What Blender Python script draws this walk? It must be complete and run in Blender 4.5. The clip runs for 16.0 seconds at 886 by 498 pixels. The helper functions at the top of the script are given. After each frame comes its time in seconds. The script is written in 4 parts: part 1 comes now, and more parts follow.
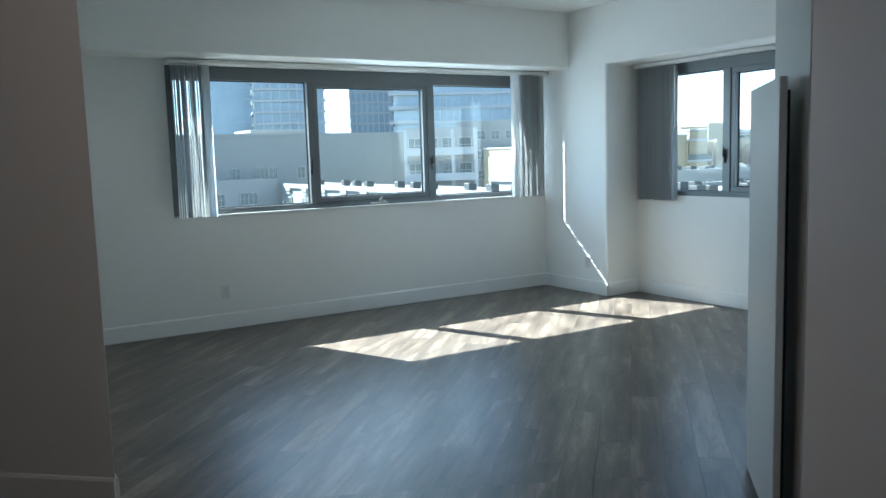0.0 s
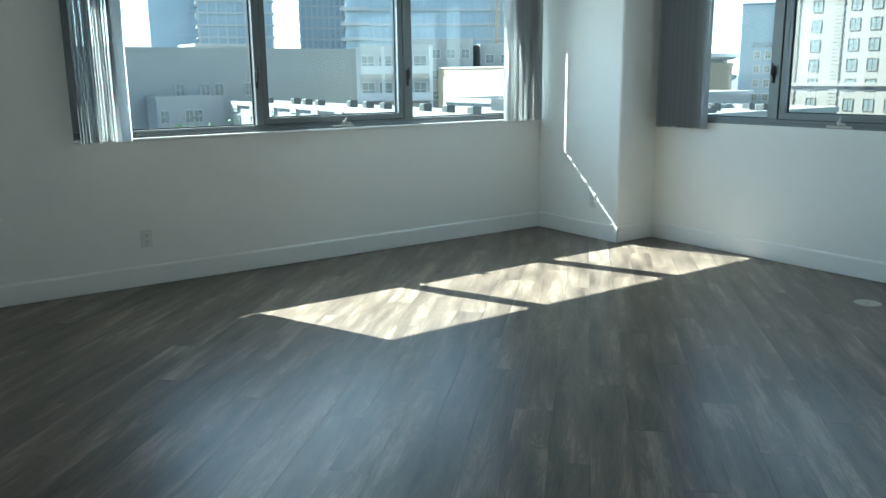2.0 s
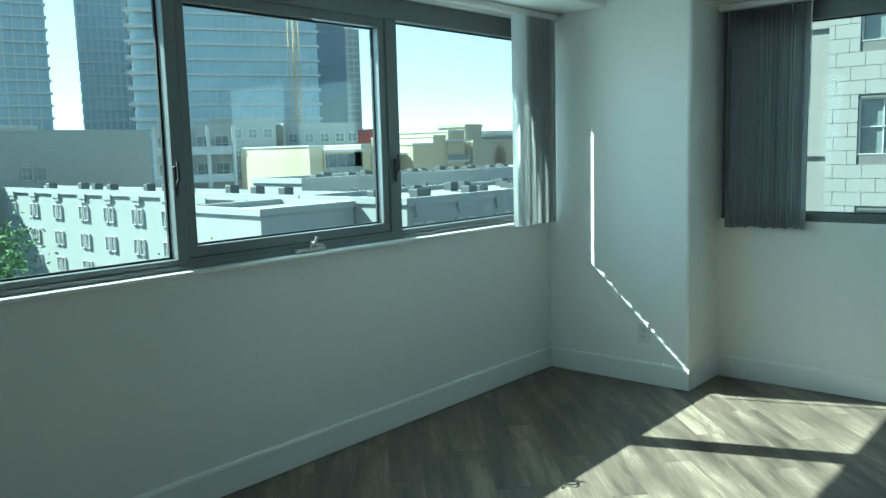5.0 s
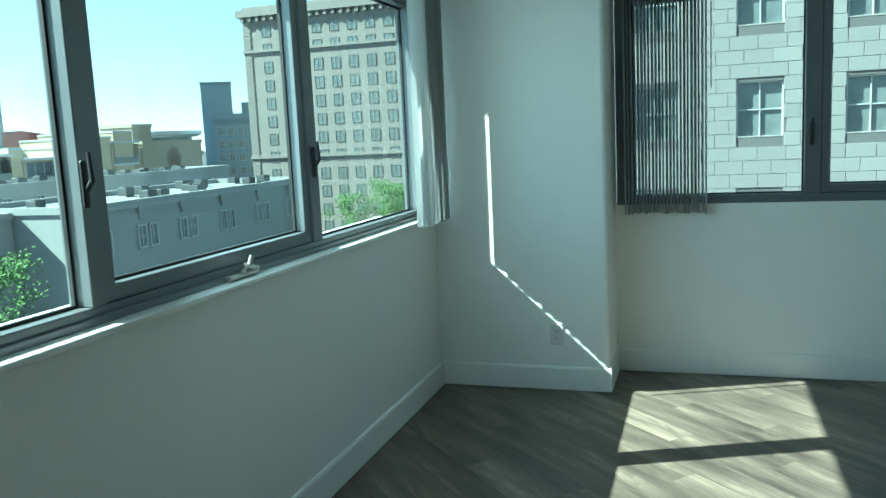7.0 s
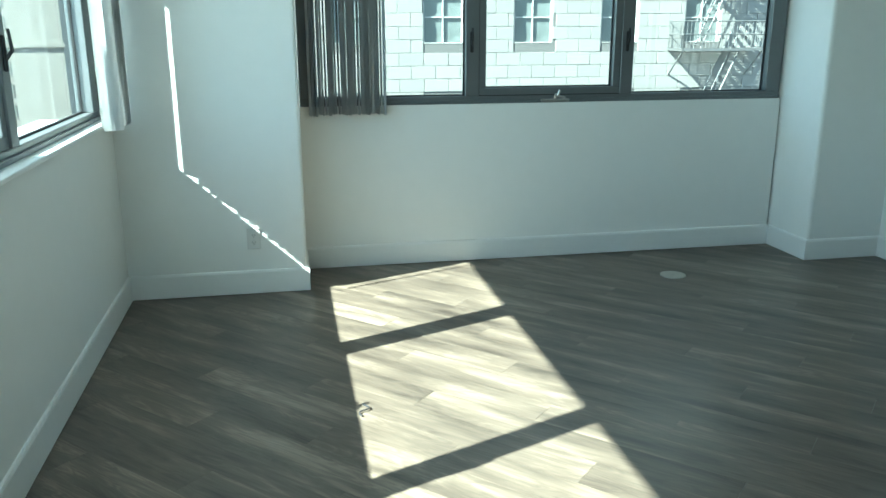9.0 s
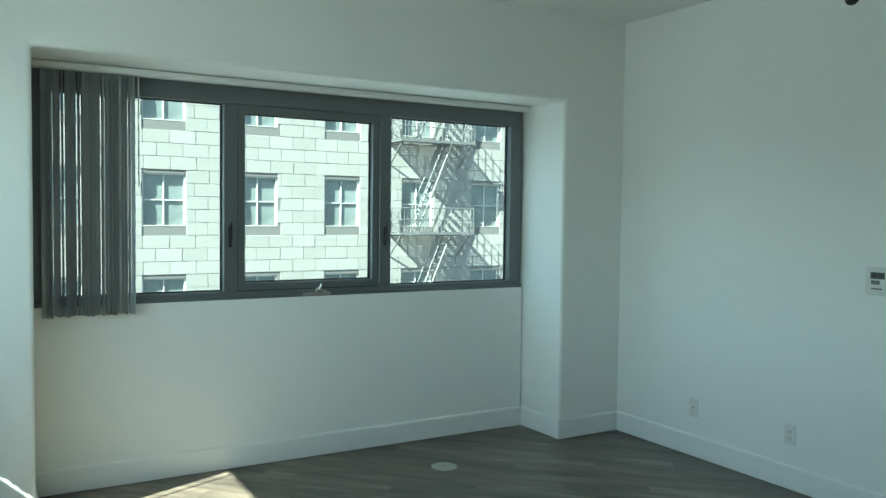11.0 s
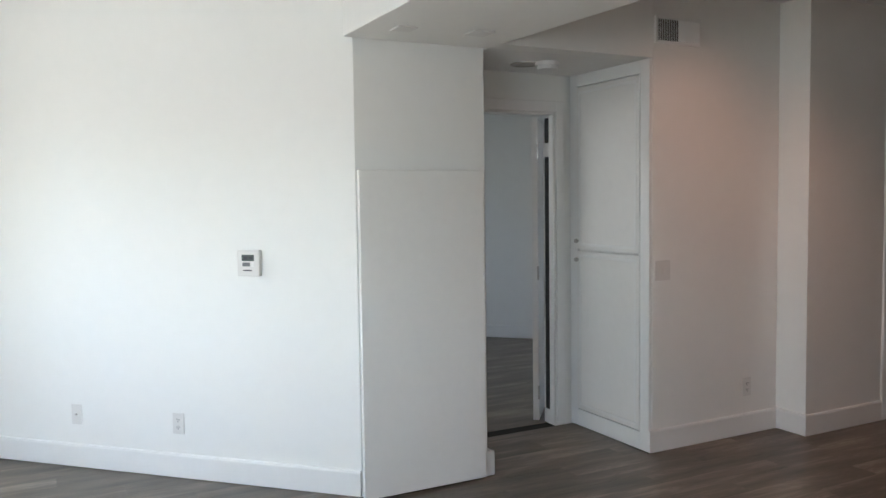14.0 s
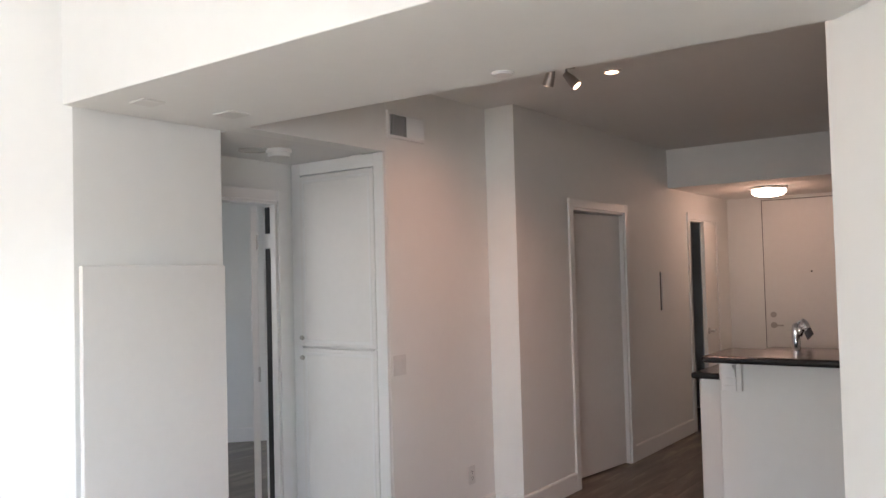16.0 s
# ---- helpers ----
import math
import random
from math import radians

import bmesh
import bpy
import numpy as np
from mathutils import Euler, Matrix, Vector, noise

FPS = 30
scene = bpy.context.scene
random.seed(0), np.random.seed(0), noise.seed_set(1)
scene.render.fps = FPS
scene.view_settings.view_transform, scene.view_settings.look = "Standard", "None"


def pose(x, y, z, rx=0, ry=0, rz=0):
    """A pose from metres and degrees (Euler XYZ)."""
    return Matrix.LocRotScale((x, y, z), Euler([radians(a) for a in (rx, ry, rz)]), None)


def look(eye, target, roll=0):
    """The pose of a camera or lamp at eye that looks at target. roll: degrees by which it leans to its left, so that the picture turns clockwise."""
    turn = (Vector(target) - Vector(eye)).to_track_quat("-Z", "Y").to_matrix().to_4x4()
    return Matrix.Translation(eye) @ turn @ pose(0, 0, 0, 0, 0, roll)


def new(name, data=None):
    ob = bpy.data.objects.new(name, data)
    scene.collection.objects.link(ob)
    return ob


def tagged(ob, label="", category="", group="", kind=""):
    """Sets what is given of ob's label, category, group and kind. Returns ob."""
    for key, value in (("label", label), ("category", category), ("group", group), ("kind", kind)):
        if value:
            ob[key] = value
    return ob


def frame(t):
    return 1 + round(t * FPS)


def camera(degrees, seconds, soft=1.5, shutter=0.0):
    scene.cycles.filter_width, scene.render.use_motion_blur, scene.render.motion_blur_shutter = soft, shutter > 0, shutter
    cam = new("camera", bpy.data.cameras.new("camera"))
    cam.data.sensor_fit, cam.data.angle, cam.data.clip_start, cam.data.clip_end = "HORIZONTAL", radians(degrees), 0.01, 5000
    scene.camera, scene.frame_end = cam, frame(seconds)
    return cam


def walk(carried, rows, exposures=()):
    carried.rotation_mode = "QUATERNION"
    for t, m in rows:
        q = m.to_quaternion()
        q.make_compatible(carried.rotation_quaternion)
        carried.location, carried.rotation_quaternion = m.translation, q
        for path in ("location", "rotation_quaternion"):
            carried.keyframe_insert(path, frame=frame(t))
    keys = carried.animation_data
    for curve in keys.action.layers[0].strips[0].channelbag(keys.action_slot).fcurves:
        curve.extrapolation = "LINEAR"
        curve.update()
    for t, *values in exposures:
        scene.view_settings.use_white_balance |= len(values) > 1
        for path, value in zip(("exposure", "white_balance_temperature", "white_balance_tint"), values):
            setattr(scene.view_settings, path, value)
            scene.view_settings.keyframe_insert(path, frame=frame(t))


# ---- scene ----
cam = camera(57.7, 16.0)
PATH = [
    (0, (-5.392, -6.71, 1.408), (-4.353, -5.017, 1.178), -1.7),
    (0.5, (-5.26, -6.472, 1.379), (-4.227, -4.781, 1.113), -1.8),
    (1, (-5.135, -6.136, 1.366), (-4.012, -4.521, 1.007), -0.1),
    (1.5, (-4.966, -5.759, 1.368), (-3.749, -4.242, 0.903), 0.1),
    (2, (-4.827, -5.404, 1.357), (-3.708, -3.801, 0.933), -0.6),
    (2.5, (-4.726, -4.964, 1.359), (-3.587, -3.35, 1.047), -0.8),
    (3, (-4.593, -4.612, 1.368), (-3.409, -3.031, 1.056), -1.5),
    (3.5, (-4.471, -4.213, 1.387), (-3.302, -2.619, 1.076), -1.8),
    (4, (-4.372, -3.779, 1.416), (-3.075, -2.286, 1.123), -1.7),
    (6.5, (-4.296, -1.692, 1.441), (-2.531, -0.779, 1.213), -2.4),
    (7, (-4.241, -1.434, 1.413), (-2.36, -0.815, 1.135), -2.7),
    (7.5, (-4.222, -1.2, 1.444), (-2.294, -0.807, 1.081), -3.0),
    (8, (-4.309, -1.014, 1.442), (-2.375, -0.959, 0.933), -3.9),
    (8.5, (-4.347, -0.891, 1.384), (-2.505, -1.071, 0.625), -2.4),
    (9, (-4.341, -0.875, 1.413), (-2.447, -1.24, 0.884), -0.1),
    (11.5, (-4.097, -0.671, 1.491), (-2.458, -1.814, 1.395), 1.0),
    (12, (-4.117, -0.691, 1.489), (-2.587, -1.976, 1.396), 1.7),
    (12.5, (-4.119, -0.696, 1.472), (-2.732, -2.136, 1.406), 1.9),
    (13, (-4.136, -0.739, 1.487), (-2.937, -2.338, 1.417), 1.6),
    (13.5, (-4.145, -0.792, 1.471), (-3.209, -2.558, 1.397), 0.7),
    (14, (-4.038, -0.887, 1.496), (-3.43, -2.789, 1.372), -0.8),
    (14.5, (-3.943, -0.916, 1.488), (-3.607, -2.882, 1.348), 0.3),
    (15, (-3.758, -0.914, 1.48), (-3.771, -2.912, 1.4), -0.1),
    (15.5, (-3.574, -1.004, 1.491), (-3.796, -2.992, 1.5), -1.1),
    (16, (-3.408, -1.117, 1.561), (-3.707, -3.093, 1.63), -1.5),
]
walk(cam, [(t, look(eye, target, roll)) for t, eye, target, roll in PATH],
     exposures=[(0, 3.05, 4800, -2), (1, 3.2, 4800, -8), (2, 3.0, 4950, -9), (3, 2.6, 4600, -21),
    (4, 2.5, 4650, -26), (6.5, 2.3, 4500, -28), (8, 2.6, 4750, -26), (9, 3.0, 4900, -18), (11.5, 2.8, 5100, -20),
    (12.5, 3.0, 5150, -18), (13, 3.2, 5300, -10), (13.5, 3.5, 5500, -2), (14, 4.25, 5850, 11), (14.5, 4.4, 6050, 16), (16, 4.75, 6050, 17)])

# ---------- world, sun, exposure ----------
SUN_WAY = Vector((0.41, -1.0, -0.93)).normalized()
world = bpy.data.worlds.new("world")
scene.world = world
world.use_nodes = True
wn = world.node_tree
sky = wn.nodes.new("ShaderNodeTexSky")
sky.sky_type, sky.sun_disc = "NISHITA", False
sky.sun_elevation = math.asin(-SUN_WAY.z)
sky.sun_rotation = math.atan2(-SUN_WAY.x, -SUN_WAY.y)
sky.air_density, sky.dust_density = 1.0, 0.0
haze = wn.nodes.new("ShaderNodeHueSaturation")   # pale summer haze over the blue
haze.inputs["Saturation"].default_value = 0.55
wn.links.new(sky.outputs[0], haze.inputs["Color"])
wn.links.new(haze.outputs[0], wn.nodes["Background"].inputs[0])
wn.nodes["Background"].inputs[1].default_value = 0.045
sun = new("sun", bpy.data.lights.new("sun", "SUN"))
sun.data.energy, sun.data.angle, sun.data.color = 5.0, radians(0.5), (1.0, 0.88, 0.72)
sun.matrix_world = look((0, 0, 40), Vector((0, 0, 40)) + SUN_WAY)


def skylight(place, toward, width, height, watts):
    """The sky's light through an opening."""
    lamp = new("skylight", bpy.data.lights.new("skylight", "AREA"))
    lamp.data.shape, lamp.data.size, lamp.data.size_y = "RECTANGLE", width, height
    lamp.data.energy, lamp.data.color = watts, (0.96, 1.0, 0.98)
    lamp.matrix_world = look(place, Vector(place) + Vector(toward))
    return lamp


skylight((0.66, -6.75, 1.6), (-1, 0, 0), 1.6, 1.2, 0.4)
skylight((-1.92, 0.10, 1.58), (0.45, -1, -0.15), 3.2, 0.95, 3.0)
skylight((0.50, -2.75, 1.58), (-1, 0, -0.15), 2.2, 0.95, 0.55)


# ---------- helpers for meshes and materials ----------
R2 = math.sqrt(0.5)
HALL = Matrix(((-R2, R2, 0, 0), (-R2, -R2, 0, 0), (0, 0, 1, 0), (0, 0, 0, 1)))  # (s, d, z) of the hall to the world


def box(bm, x0, x1, y0, y1, z0, z1, bevel=0.0, seg=1):
    m = Matrix.LocRotScale(((x0 + x1) / 2, (y0 + y1) / 2, (z0 + z1) / 2), None, (abs(x1 - x0), abs(y1 - y0), abs(z1 - z0)))
    r = bmesh.ops.create_cube(bm, size=1, matrix=m)
    if bevel:
        edges = {e for v in r["verts"] for e in v.link_edges}
        bmesh.ops.bevel(bm, geom=list(edges), offset=bevel, segments=seg, profile=0.5, affect="EDGES")
    return bm


def boxes(*rows, bevel=0.0, seg=1):
    bm = bmesh.new()
    for row in rows:
        box(bm, *row, bevel=bevel, seg=seg)
    return bm


def prism(points, z0, z1):
    bm = bmesh.new()
    face = bm.faces.new([bm.verts.new((x, y, z0)) for x, y in points])
    up = bmesh.ops.extrude_face_region(bm, geom=[face])
    bmesh.ops.translate(bm, vec=(0, 0, z1 - z0), verts=[v for v in up["geom"] if isinstance(v, bmesh.types.BMVert)])
    bmesh.ops.recalc_face_normals(bm, faces=bm.faces)
    return bm


def rod(bm, a, b, r0, r1=None, seg=12):
    a, b = Vector(a), Vector(b)
    turn = (b - a).to_track_quat("Z", "Y").to_matrix().to_4x4()
    bmesh.ops.create_cone(bm, cap_ends=True, segments=seg, radius1=r0, radius2=r0 if r1 is None else r1, depth=(b - a).length, matrix=Matrix.Translation((a + b) / 2) @ turn)
    return bm


def lathe(profile, seg=32):
    """A body of revolution about z from rows of (radius, height)."""
    bm = bmesh.new()
    rings = []
    for r, z in profile:
        rings.append([bm.verts.new((r * math.cos(2 * math.pi * i / seg), r * math.sin(2 * math.pi * i / seg), z)) for i in range(seg)])
    for a, b in zip(rings, rings[1:]):
        for i in range(seg):
            bm.faces.new((a[i], a[(i + 1) % seg], b[(i + 1) % seg], b[i]))
    bm.faces.new(list(reversed(rings[0])))
    bm.faces.new(rings[-1])
    return bm


def mesh_of(name, bm, material, smooth=False):
    me = bpy.data.meshes.new(name)
    if smooth:
        for f in bm.faces:
            f.smooth = True
    bm.to_mesh(me)
    bm.free()
    me.materials.append(material)
    return me


def part(name, bm, material, parent=None, label="", m=None, smooth=False):
    ob = new(name, mesh_of(name, bm, material, smooth))
    if m is not None:
        ob.matrix_basis = m
    if parent is not None:
        ob.parent = parent
    if label:
        ob["label"] = label
    return ob


def empty(name, m=None, **tags):
    ob = new(name)
    if m is not None:
        ob.matrix_basis = m
    return tagged(ob, **tags)


def material(name, color, rough=0.5, metal=0.0, vary=0.0, scale=4.0, bump=0.0, bump_scale=200.0, stretch=(1, 1, 1), coat=0.0, each=0.0):
    mt = bpy.data.materials.new(name)
    mt.use_nodes = True
    nt = mt.node_tree
    b = nt.nodes["Principled BSDF"]
    b.inputs["Base Color"].default_value = (*color, 1)
    b.inputs["Roughness"].default_value = rough
    b.inputs["Metallic"].default_value = metal
    b.inputs["Coat Weight"].default_value = coat
    co = nt.nodes.new("ShaderNodeTexCoord")
    mp = nt.nodes.new("ShaderNodeMapping")
    mp.inputs["Scale"].default_value = stretch
    nt.links.new(co.outputs["Object"], mp.inputs[0])
    if vary or each:
        hsv = nt.nodes.new("ShaderNodeHueSaturation")
        hsv.inputs["Color"].default_value = (*color, 1)
        total = nt.nodes.new("ShaderNodeMath")
        total.operation = "ADD"
        total.inputs[0].default_value = 1.0
        total.inputs[1].default_value = 0.0
        if vary:
            n1, n2 = nt.nodes.new("ShaderNodeTexNoise"), nt.nodes.new("ShaderNodeTexNoise")
            n1.inputs["Scale"].default_value, n1.inputs["Detail"].default_value = scale, 6
            n2.inputs["Scale"].default_value, n2.inputs["Detail"].default_value = scale * 11, 4
            mixed = nt.nodes.new("ShaderNodeMath")
            mixed.operation = "ADD"
            for n, i in ((n1, 0), (n2, 1)):
                nt.links.new(mp.outputs[0], n.inputs["Vector"])
                nt.links.new(n.outputs[0], mixed.inputs[i])
            rng = nt.nodes.new("ShaderNodeMapRange")
            rng.inputs[1].default_value, rng.inputs[2].default_value = 0.6, 1.4
            rng.inputs[3].default_value, rng.inputs[4].default_value = 1 - vary, 1 + vary
            nt.links.new(mixed.outputs[0], rng.inputs[0])
            nt.links.new(rng.outputs[0], total.inputs[0])
        if each:
            info = nt.nodes.new("ShaderNodeObjectInfo")
            rg = nt.nodes.new("ShaderNodeMapRange")
            rg.inputs[3].default_value, rg.inputs[4].default_value = -each, each
            nt.links.new(info.outputs["Random"], rg.inputs[0])
            nt.links.new(rg.outputs[0], total.inputs[1])
        nt.links.new(total.outputs[0], hsv.inputs["Value"])
        nt.links.new(hsv.outputs[0], b.inputs["Base Color"])
    if bump:
        n3 = nt.nodes.new("ShaderNodeTexNoise")
        n3.inputs["Scale"].default_value, n3.inputs["Detail"].default_value = bump_scale, 5
        bp = nt.nodes.new("ShaderNodeBump")
        bp.inputs["Strength"].default_value, bp.inputs["Distance"].default_value = bump, 0.002
        nt.links.new(mp.outputs[0], n3.inputs["Vector"])
        nt.links.new(n3.outputs[0], bp.inputs["Height"])
        nt.links.new(bp.outputs[0], b.inputs["Normal"])
    return mt


def glass_material(name, tint):
    """Thin clear float glass: straight through, with a mirror film that grows towards grazing."""
    mt = bpy.data.materials.new(name)
    mt.use_nodes = True
    nt = mt.node_tree
    nt.nodes.remove(nt.nodes["Principled BSDF"])
    clear, gloss, mixed = nt.nodes.new("ShaderNodeBsdfTransparent"), nt.nodes.new("ShaderNodeBsdfGlossy"), nt.nodes.new("ShaderNodeMixShader")
    facing, power, weight = nt.nodes.new("ShaderNodeLayerWeight"), nt.nodes.new("ShaderNodeMath"), nt.nodes.new("ShaderNodeMath")
    clear.inputs[0].default_value = (*tint, 1)
    gloss.inputs["Roughness"].default_value = 0.0
    facing.inputs[0].default_value = 0.5
    power.operation, weight.operation = "POWER", "MULTIPLY_ADD"
    power.inputs[1].default_value = 5.0
    weight.inputs[1].default_value, weight.inputs[2].default_value = 0.6, 0.03
    nt.links.new(facing.outputs["Facing"], power.inputs[0])
    nt.links.new(power.outputs[0], weight.inputs[0])
    nt.links.new(weight.outputs[0], mixed.inputs[0])
    nt.links.new(clear.outputs[0], mixed.inputs[1])
    nt.links.new(gloss.outputs[0], mixed.inputs[2])
    nt.links.new(mixed.outputs[0], nt.nodes["Material Output"].inputs[0])
    return mt


def lamp_material(name, color, strength):
    mt = material(name, (0.8, 0.8, 0.8), 0.4)
    b = mt.node_tree.nodes["Principled BSDF"]
    b.inputs["Emission Color"].default_value = (*color, 1)
    b.inputs["Emission Strength"].default_value = strength
    return mt


def wood_material():
    """Grey-brown printed oak: long grain along x, knots and cathedral figure, a tone of its own for each plank."""
    mt = bpy.data.materials.new("vinyl_oak")
    mt.use_nodes = True
    nt = mt.node_tree
    b = nt.nodes["Principled BSDF"]
    N, L = nt.nodes.new, nt.links.new
    co, info = N("ShaderNodeTexCoord"), N("ShaderNodeObjectInfo")
    shift = N("ShaderNodeVectorMath")
    shift.operation = "SCALE"
    shift.inputs[0].default_value = (37.0, 19.0, 11.0)
    L(info.outputs["Random"], shift.inputs["Scale"])
    at = N("ShaderNodeVectorMath")
    L(co.outputs["Object"], at.inputs[0])
    L(shift.outputs[0], at.inputs[1])

    def noise_at(stretch, scale, detail, distortion=0.0):
        mp, n = N("ShaderNodeMapping"), N("ShaderNodeTexNoise")
        mp.inputs["Scale"].default_value = stretch
        n.inputs["Scale"].default_value, n.inputs["Detail"].default_value = scale, detail
        n.inputs["Distortion"].default_value = distortion
        L(at.outputs[0], mp.inputs[0])
        L(mp.outputs[0], n.inputs["Vector"])
        return n.outputs[0]

    figure = noise_at((0.9, 7.0, 1), 1.6, 3, 1.2)
    rings = N("ShaderNodeMath")
    rings.operation = "MULTIPLY"
    rings.inputs[1].default_value = 55.0
    L(figure, rings.inputs[0])
    wave = N("ShaderNodeMath")
    wave.operation = "SINE"
    L(rings.outputs[0], wave.inputs[0])
    grain = noise_at((4.0, 160.0, 1), 1.0, 6)
    tone = noise_at((0.8, 5.0, 1), 2.0, 4)
    mix1 = N("ShaderNodeMath")
    mix1.operation = "MULTIPLY_ADD"
    mix1.inputs[1].default_value = 0.04
    L(wave.outputs[0], mix1.inputs[0])
    L(tone, mix1.inputs[2])
    mix2 = N("ShaderNodeMath")
    mix2.operation = "MULTIPLY_ADD"
    mix2.inputs[1].default_value = 0.26
    L(grain, mix2.inputs[0])
    L(mix1.outputs[0], mix2.inputs[2])
    each = N("ShaderNodeMath")
    each.operation = "MULTIPLY_ADD"
    each.inputs[1].default_value = 0.09
    L(info.outputs["Random"], each.inputs[0])
    L(mix2.outputs[0], each.inputs[2])
    ramp = N("ShaderNodeValToRGB")
    cr = ramp.color_ramp
    cr.elements[0].position, cr.elements[0].color = 0.38, (0.040, 0.032, 0.026, 1)
    cr.elements[1].position, cr.elements[1].color = 0.95, (0.310, 0.252, 0.190, 1)
    e = cr.elements.new(0.73)
    e.color = (0.142, 0.114, 0.088, 1)
    L(each.outputs[0], ramp.inputs[0])
    L(ramp.outputs[0], b.inputs["Base Color"])
    rr = N("ShaderNodeMapRange")
    rr.inputs[3].default_value, rr.inputs[4].default_value = 0.27, 0.39
    L(grain, rr.inputs[0])
    L(rr.outputs[0], b.inputs["Roughness"])
    b.inputs["Specular IOR Level"].default_value = 0.45
    bp = N("ShaderNodeBump")
    bp.inputs["Strength"].default_value, bp.inputs["Distance"].default_value = 0.25, 0.0015
    L(grain, bp.inputs["Height"])
    L(bp.outputs[0], b.inputs["Normal"])
    return mt


PAINT = material("white_wall_paint", (0.83, 0.83, 0.80), 0.62, vary=0.015, scale=1.2, bump=0.12, bump_scale=120)
CEIL = material("white_ceiling_paint", (0.80, 0.80, 0.78), 0.8, vary=0.015, scale=1.5, bump=0.15, bump_scale=90)
TRIM = material("white_semigloss_trim", (0.82, 0.82, 0.80), 0.35, vary=0.015, scale=3, bump=0.05, bump_scale=60)
DOORP = material("white_door_paint", (0.80, 0.79, 0.76), 0.42, vary=0.02, scale=2, bump=0.06, bump_scale=80)
ALU = material("grey_aluminium", (0.165, 0.175, 0.18), 0.40, metal=0.35, vary=0.03, scale=8, bump=0.03, bump_scale=300)
# rubber of the windows; also blackens the hinge gap of the bedroom door
GASKET = material("black_rubber_and_gap_shade", (0.012, 0.012, 0.013), 0.6)
GLASS = glass_material("window_glass", (0.97, 0.99, 0.985))
BLIND = material("blind_vinyl", (0.69, 0.70, 0.70), 0.5, vary=0.04, scale=14, bump=0.1, bump_scale=400, each=0.14)
_n = BLIND.node_tree
_t, _m = _n.nodes.new("ShaderNodeBsdfTranslucent"), _n.nodes.new("ShaderNodeMixShader")
_t.inputs[0].default_value = (0.68, 0.70, 0.70, 1)
_m.inputs[0].default_value = 0.45
_n.links.new(_n.nodes["Principled BSDF"].outputs[0], _m.inputs[1])
_n.links.new(_t.outputs[0], _m.inputs[2])
_n.links.new(_m.outputs[0], _n.nodes["Material Output"].inputs[0])
OAK = wood_material()
STONE = material("black_granite", (0.012, 0.012, 0.013), 0.22, vary=0.5, scale=40)
STONE.node_tree.nodes["Principled BSDF"].inputs["Specular IOR Level"].default_value = 0.3
CHROME = material("chrome", (0.75, 0.75, 0.76), 0.12, metal=1.0)
NICKEL = material("brushed_nickel", (0.50, 0.48, 0.45), 0.3, metal=1.0, bump=0.05, bump_scale=500)
# near-black: own colour of dark parts, painted shade in gaps and recesses
DARK = material("dark_parts_and_shade", (0.02, 0.02, 0.02), 0.8)
PLASTIC = material("white_plastic", (0.72, 0.71, 0.68), 0.35)
LCD = material("lcd_grey_green", (0.10, 0.12, 0.11), 0.2)
INK = material("dark_print", (0.04, 0.04, 0.045), 0.5)
BRASS = material("floor_plate_metal", (0.55, 0.53, 0.48), 0.35, metal=0.9, vary=0.08, scale=20)

# ---------- setting ----------
ZC = 2.78     # living room ceiling
ZH = 2.68     # hall ceiling
ZB = 2.28     # soffit of the beam at the hall
AX0, AX1, AZ0, AZ1 = -3.83, 0.0, 0.975, 2.20   # window north
BY0, BY1 = -4.02, -0.955                         # window east


def structure(name, bm, mat, label, m=None, bevel=0.0, seg=3):
    ob = tagged(part(name, bm, mat, m=m), label, name.rstrip("_0123456789").replace("_", " "), kind="structure")
    if bevel:
        md = ob.modifiers.new("round", "BEVEL")
        md.width, md.segments, md.limit_method, md.angle_limit = bevel, seg, "ANGLE", radians(50)
    return ob


structure("wall_north", boxes((-5.1, 0.012, 0.0, 0.34, -0.1, AZ0), (-5.1, AX0, 0.0, 0.34, AZ0, AZ1 + 0.04), (AX0, 0.0, 0.0, 0.34, AZ1, AZ1 + 0.04)), PAINT, "white painted wall below and beside the long window")
structure("wall_north_bulkhead", boxes((-5.1, 0.012, -0.42, 0.34, 2.24, ZC + 0.1)), PAINT, "white painted bulkhead over the long window", bevel=0.012)
structure("wall_east", boxes((0.43, 0.555, BY0, -0.945, -0.1, AZ0), (0.43, 0.555, BY0, -0.945, AZ1, 2.24)), PAINT, "white painted wall below the second window")
# columns and beam of the east side in one piece: outline in (y, z), extruded along x
structure("wall_east_columns", prism([(-4.6, -0.1), (-4.035, -0.1), (-4.035, 2.225), (-0.945, 2.225), (-0.945, -0.1), (0.126, -0.1), (0.126, ZC + 0.1), (-4.6, ZC + 0.1)], 0.012, 0.56), PAINT, "white painted corner columns and beam with rounded edges", m=Matrix(((0, 0, 1, 0), (1, 0, 0, 0), (0, 1, 0, 0), (0, 0, 0, 1))), bevel=0.02)
structure("wall_south", prism([(0.78, -4.545), (-2.42, -4.545), (-2.945, -5.06), (-2.47, -5.535), (-1.63, -4.72), (0.78, -4.72)], -0.1, ZC + 0.1), PAINT, "white painted wall with thermostat and outlets", bevel=0.006)
structure("wall_west", prism([(-4.9, 0.34), (-5.1, 0.34), (-5.1, -1.9), (-6.9, -1.28), (-7.0, -1.38), (-4.9, -3.285)], -0.1, ZC + 0.1), PAINT, "white painted wall ending at the hall opening", bevel=0.006)
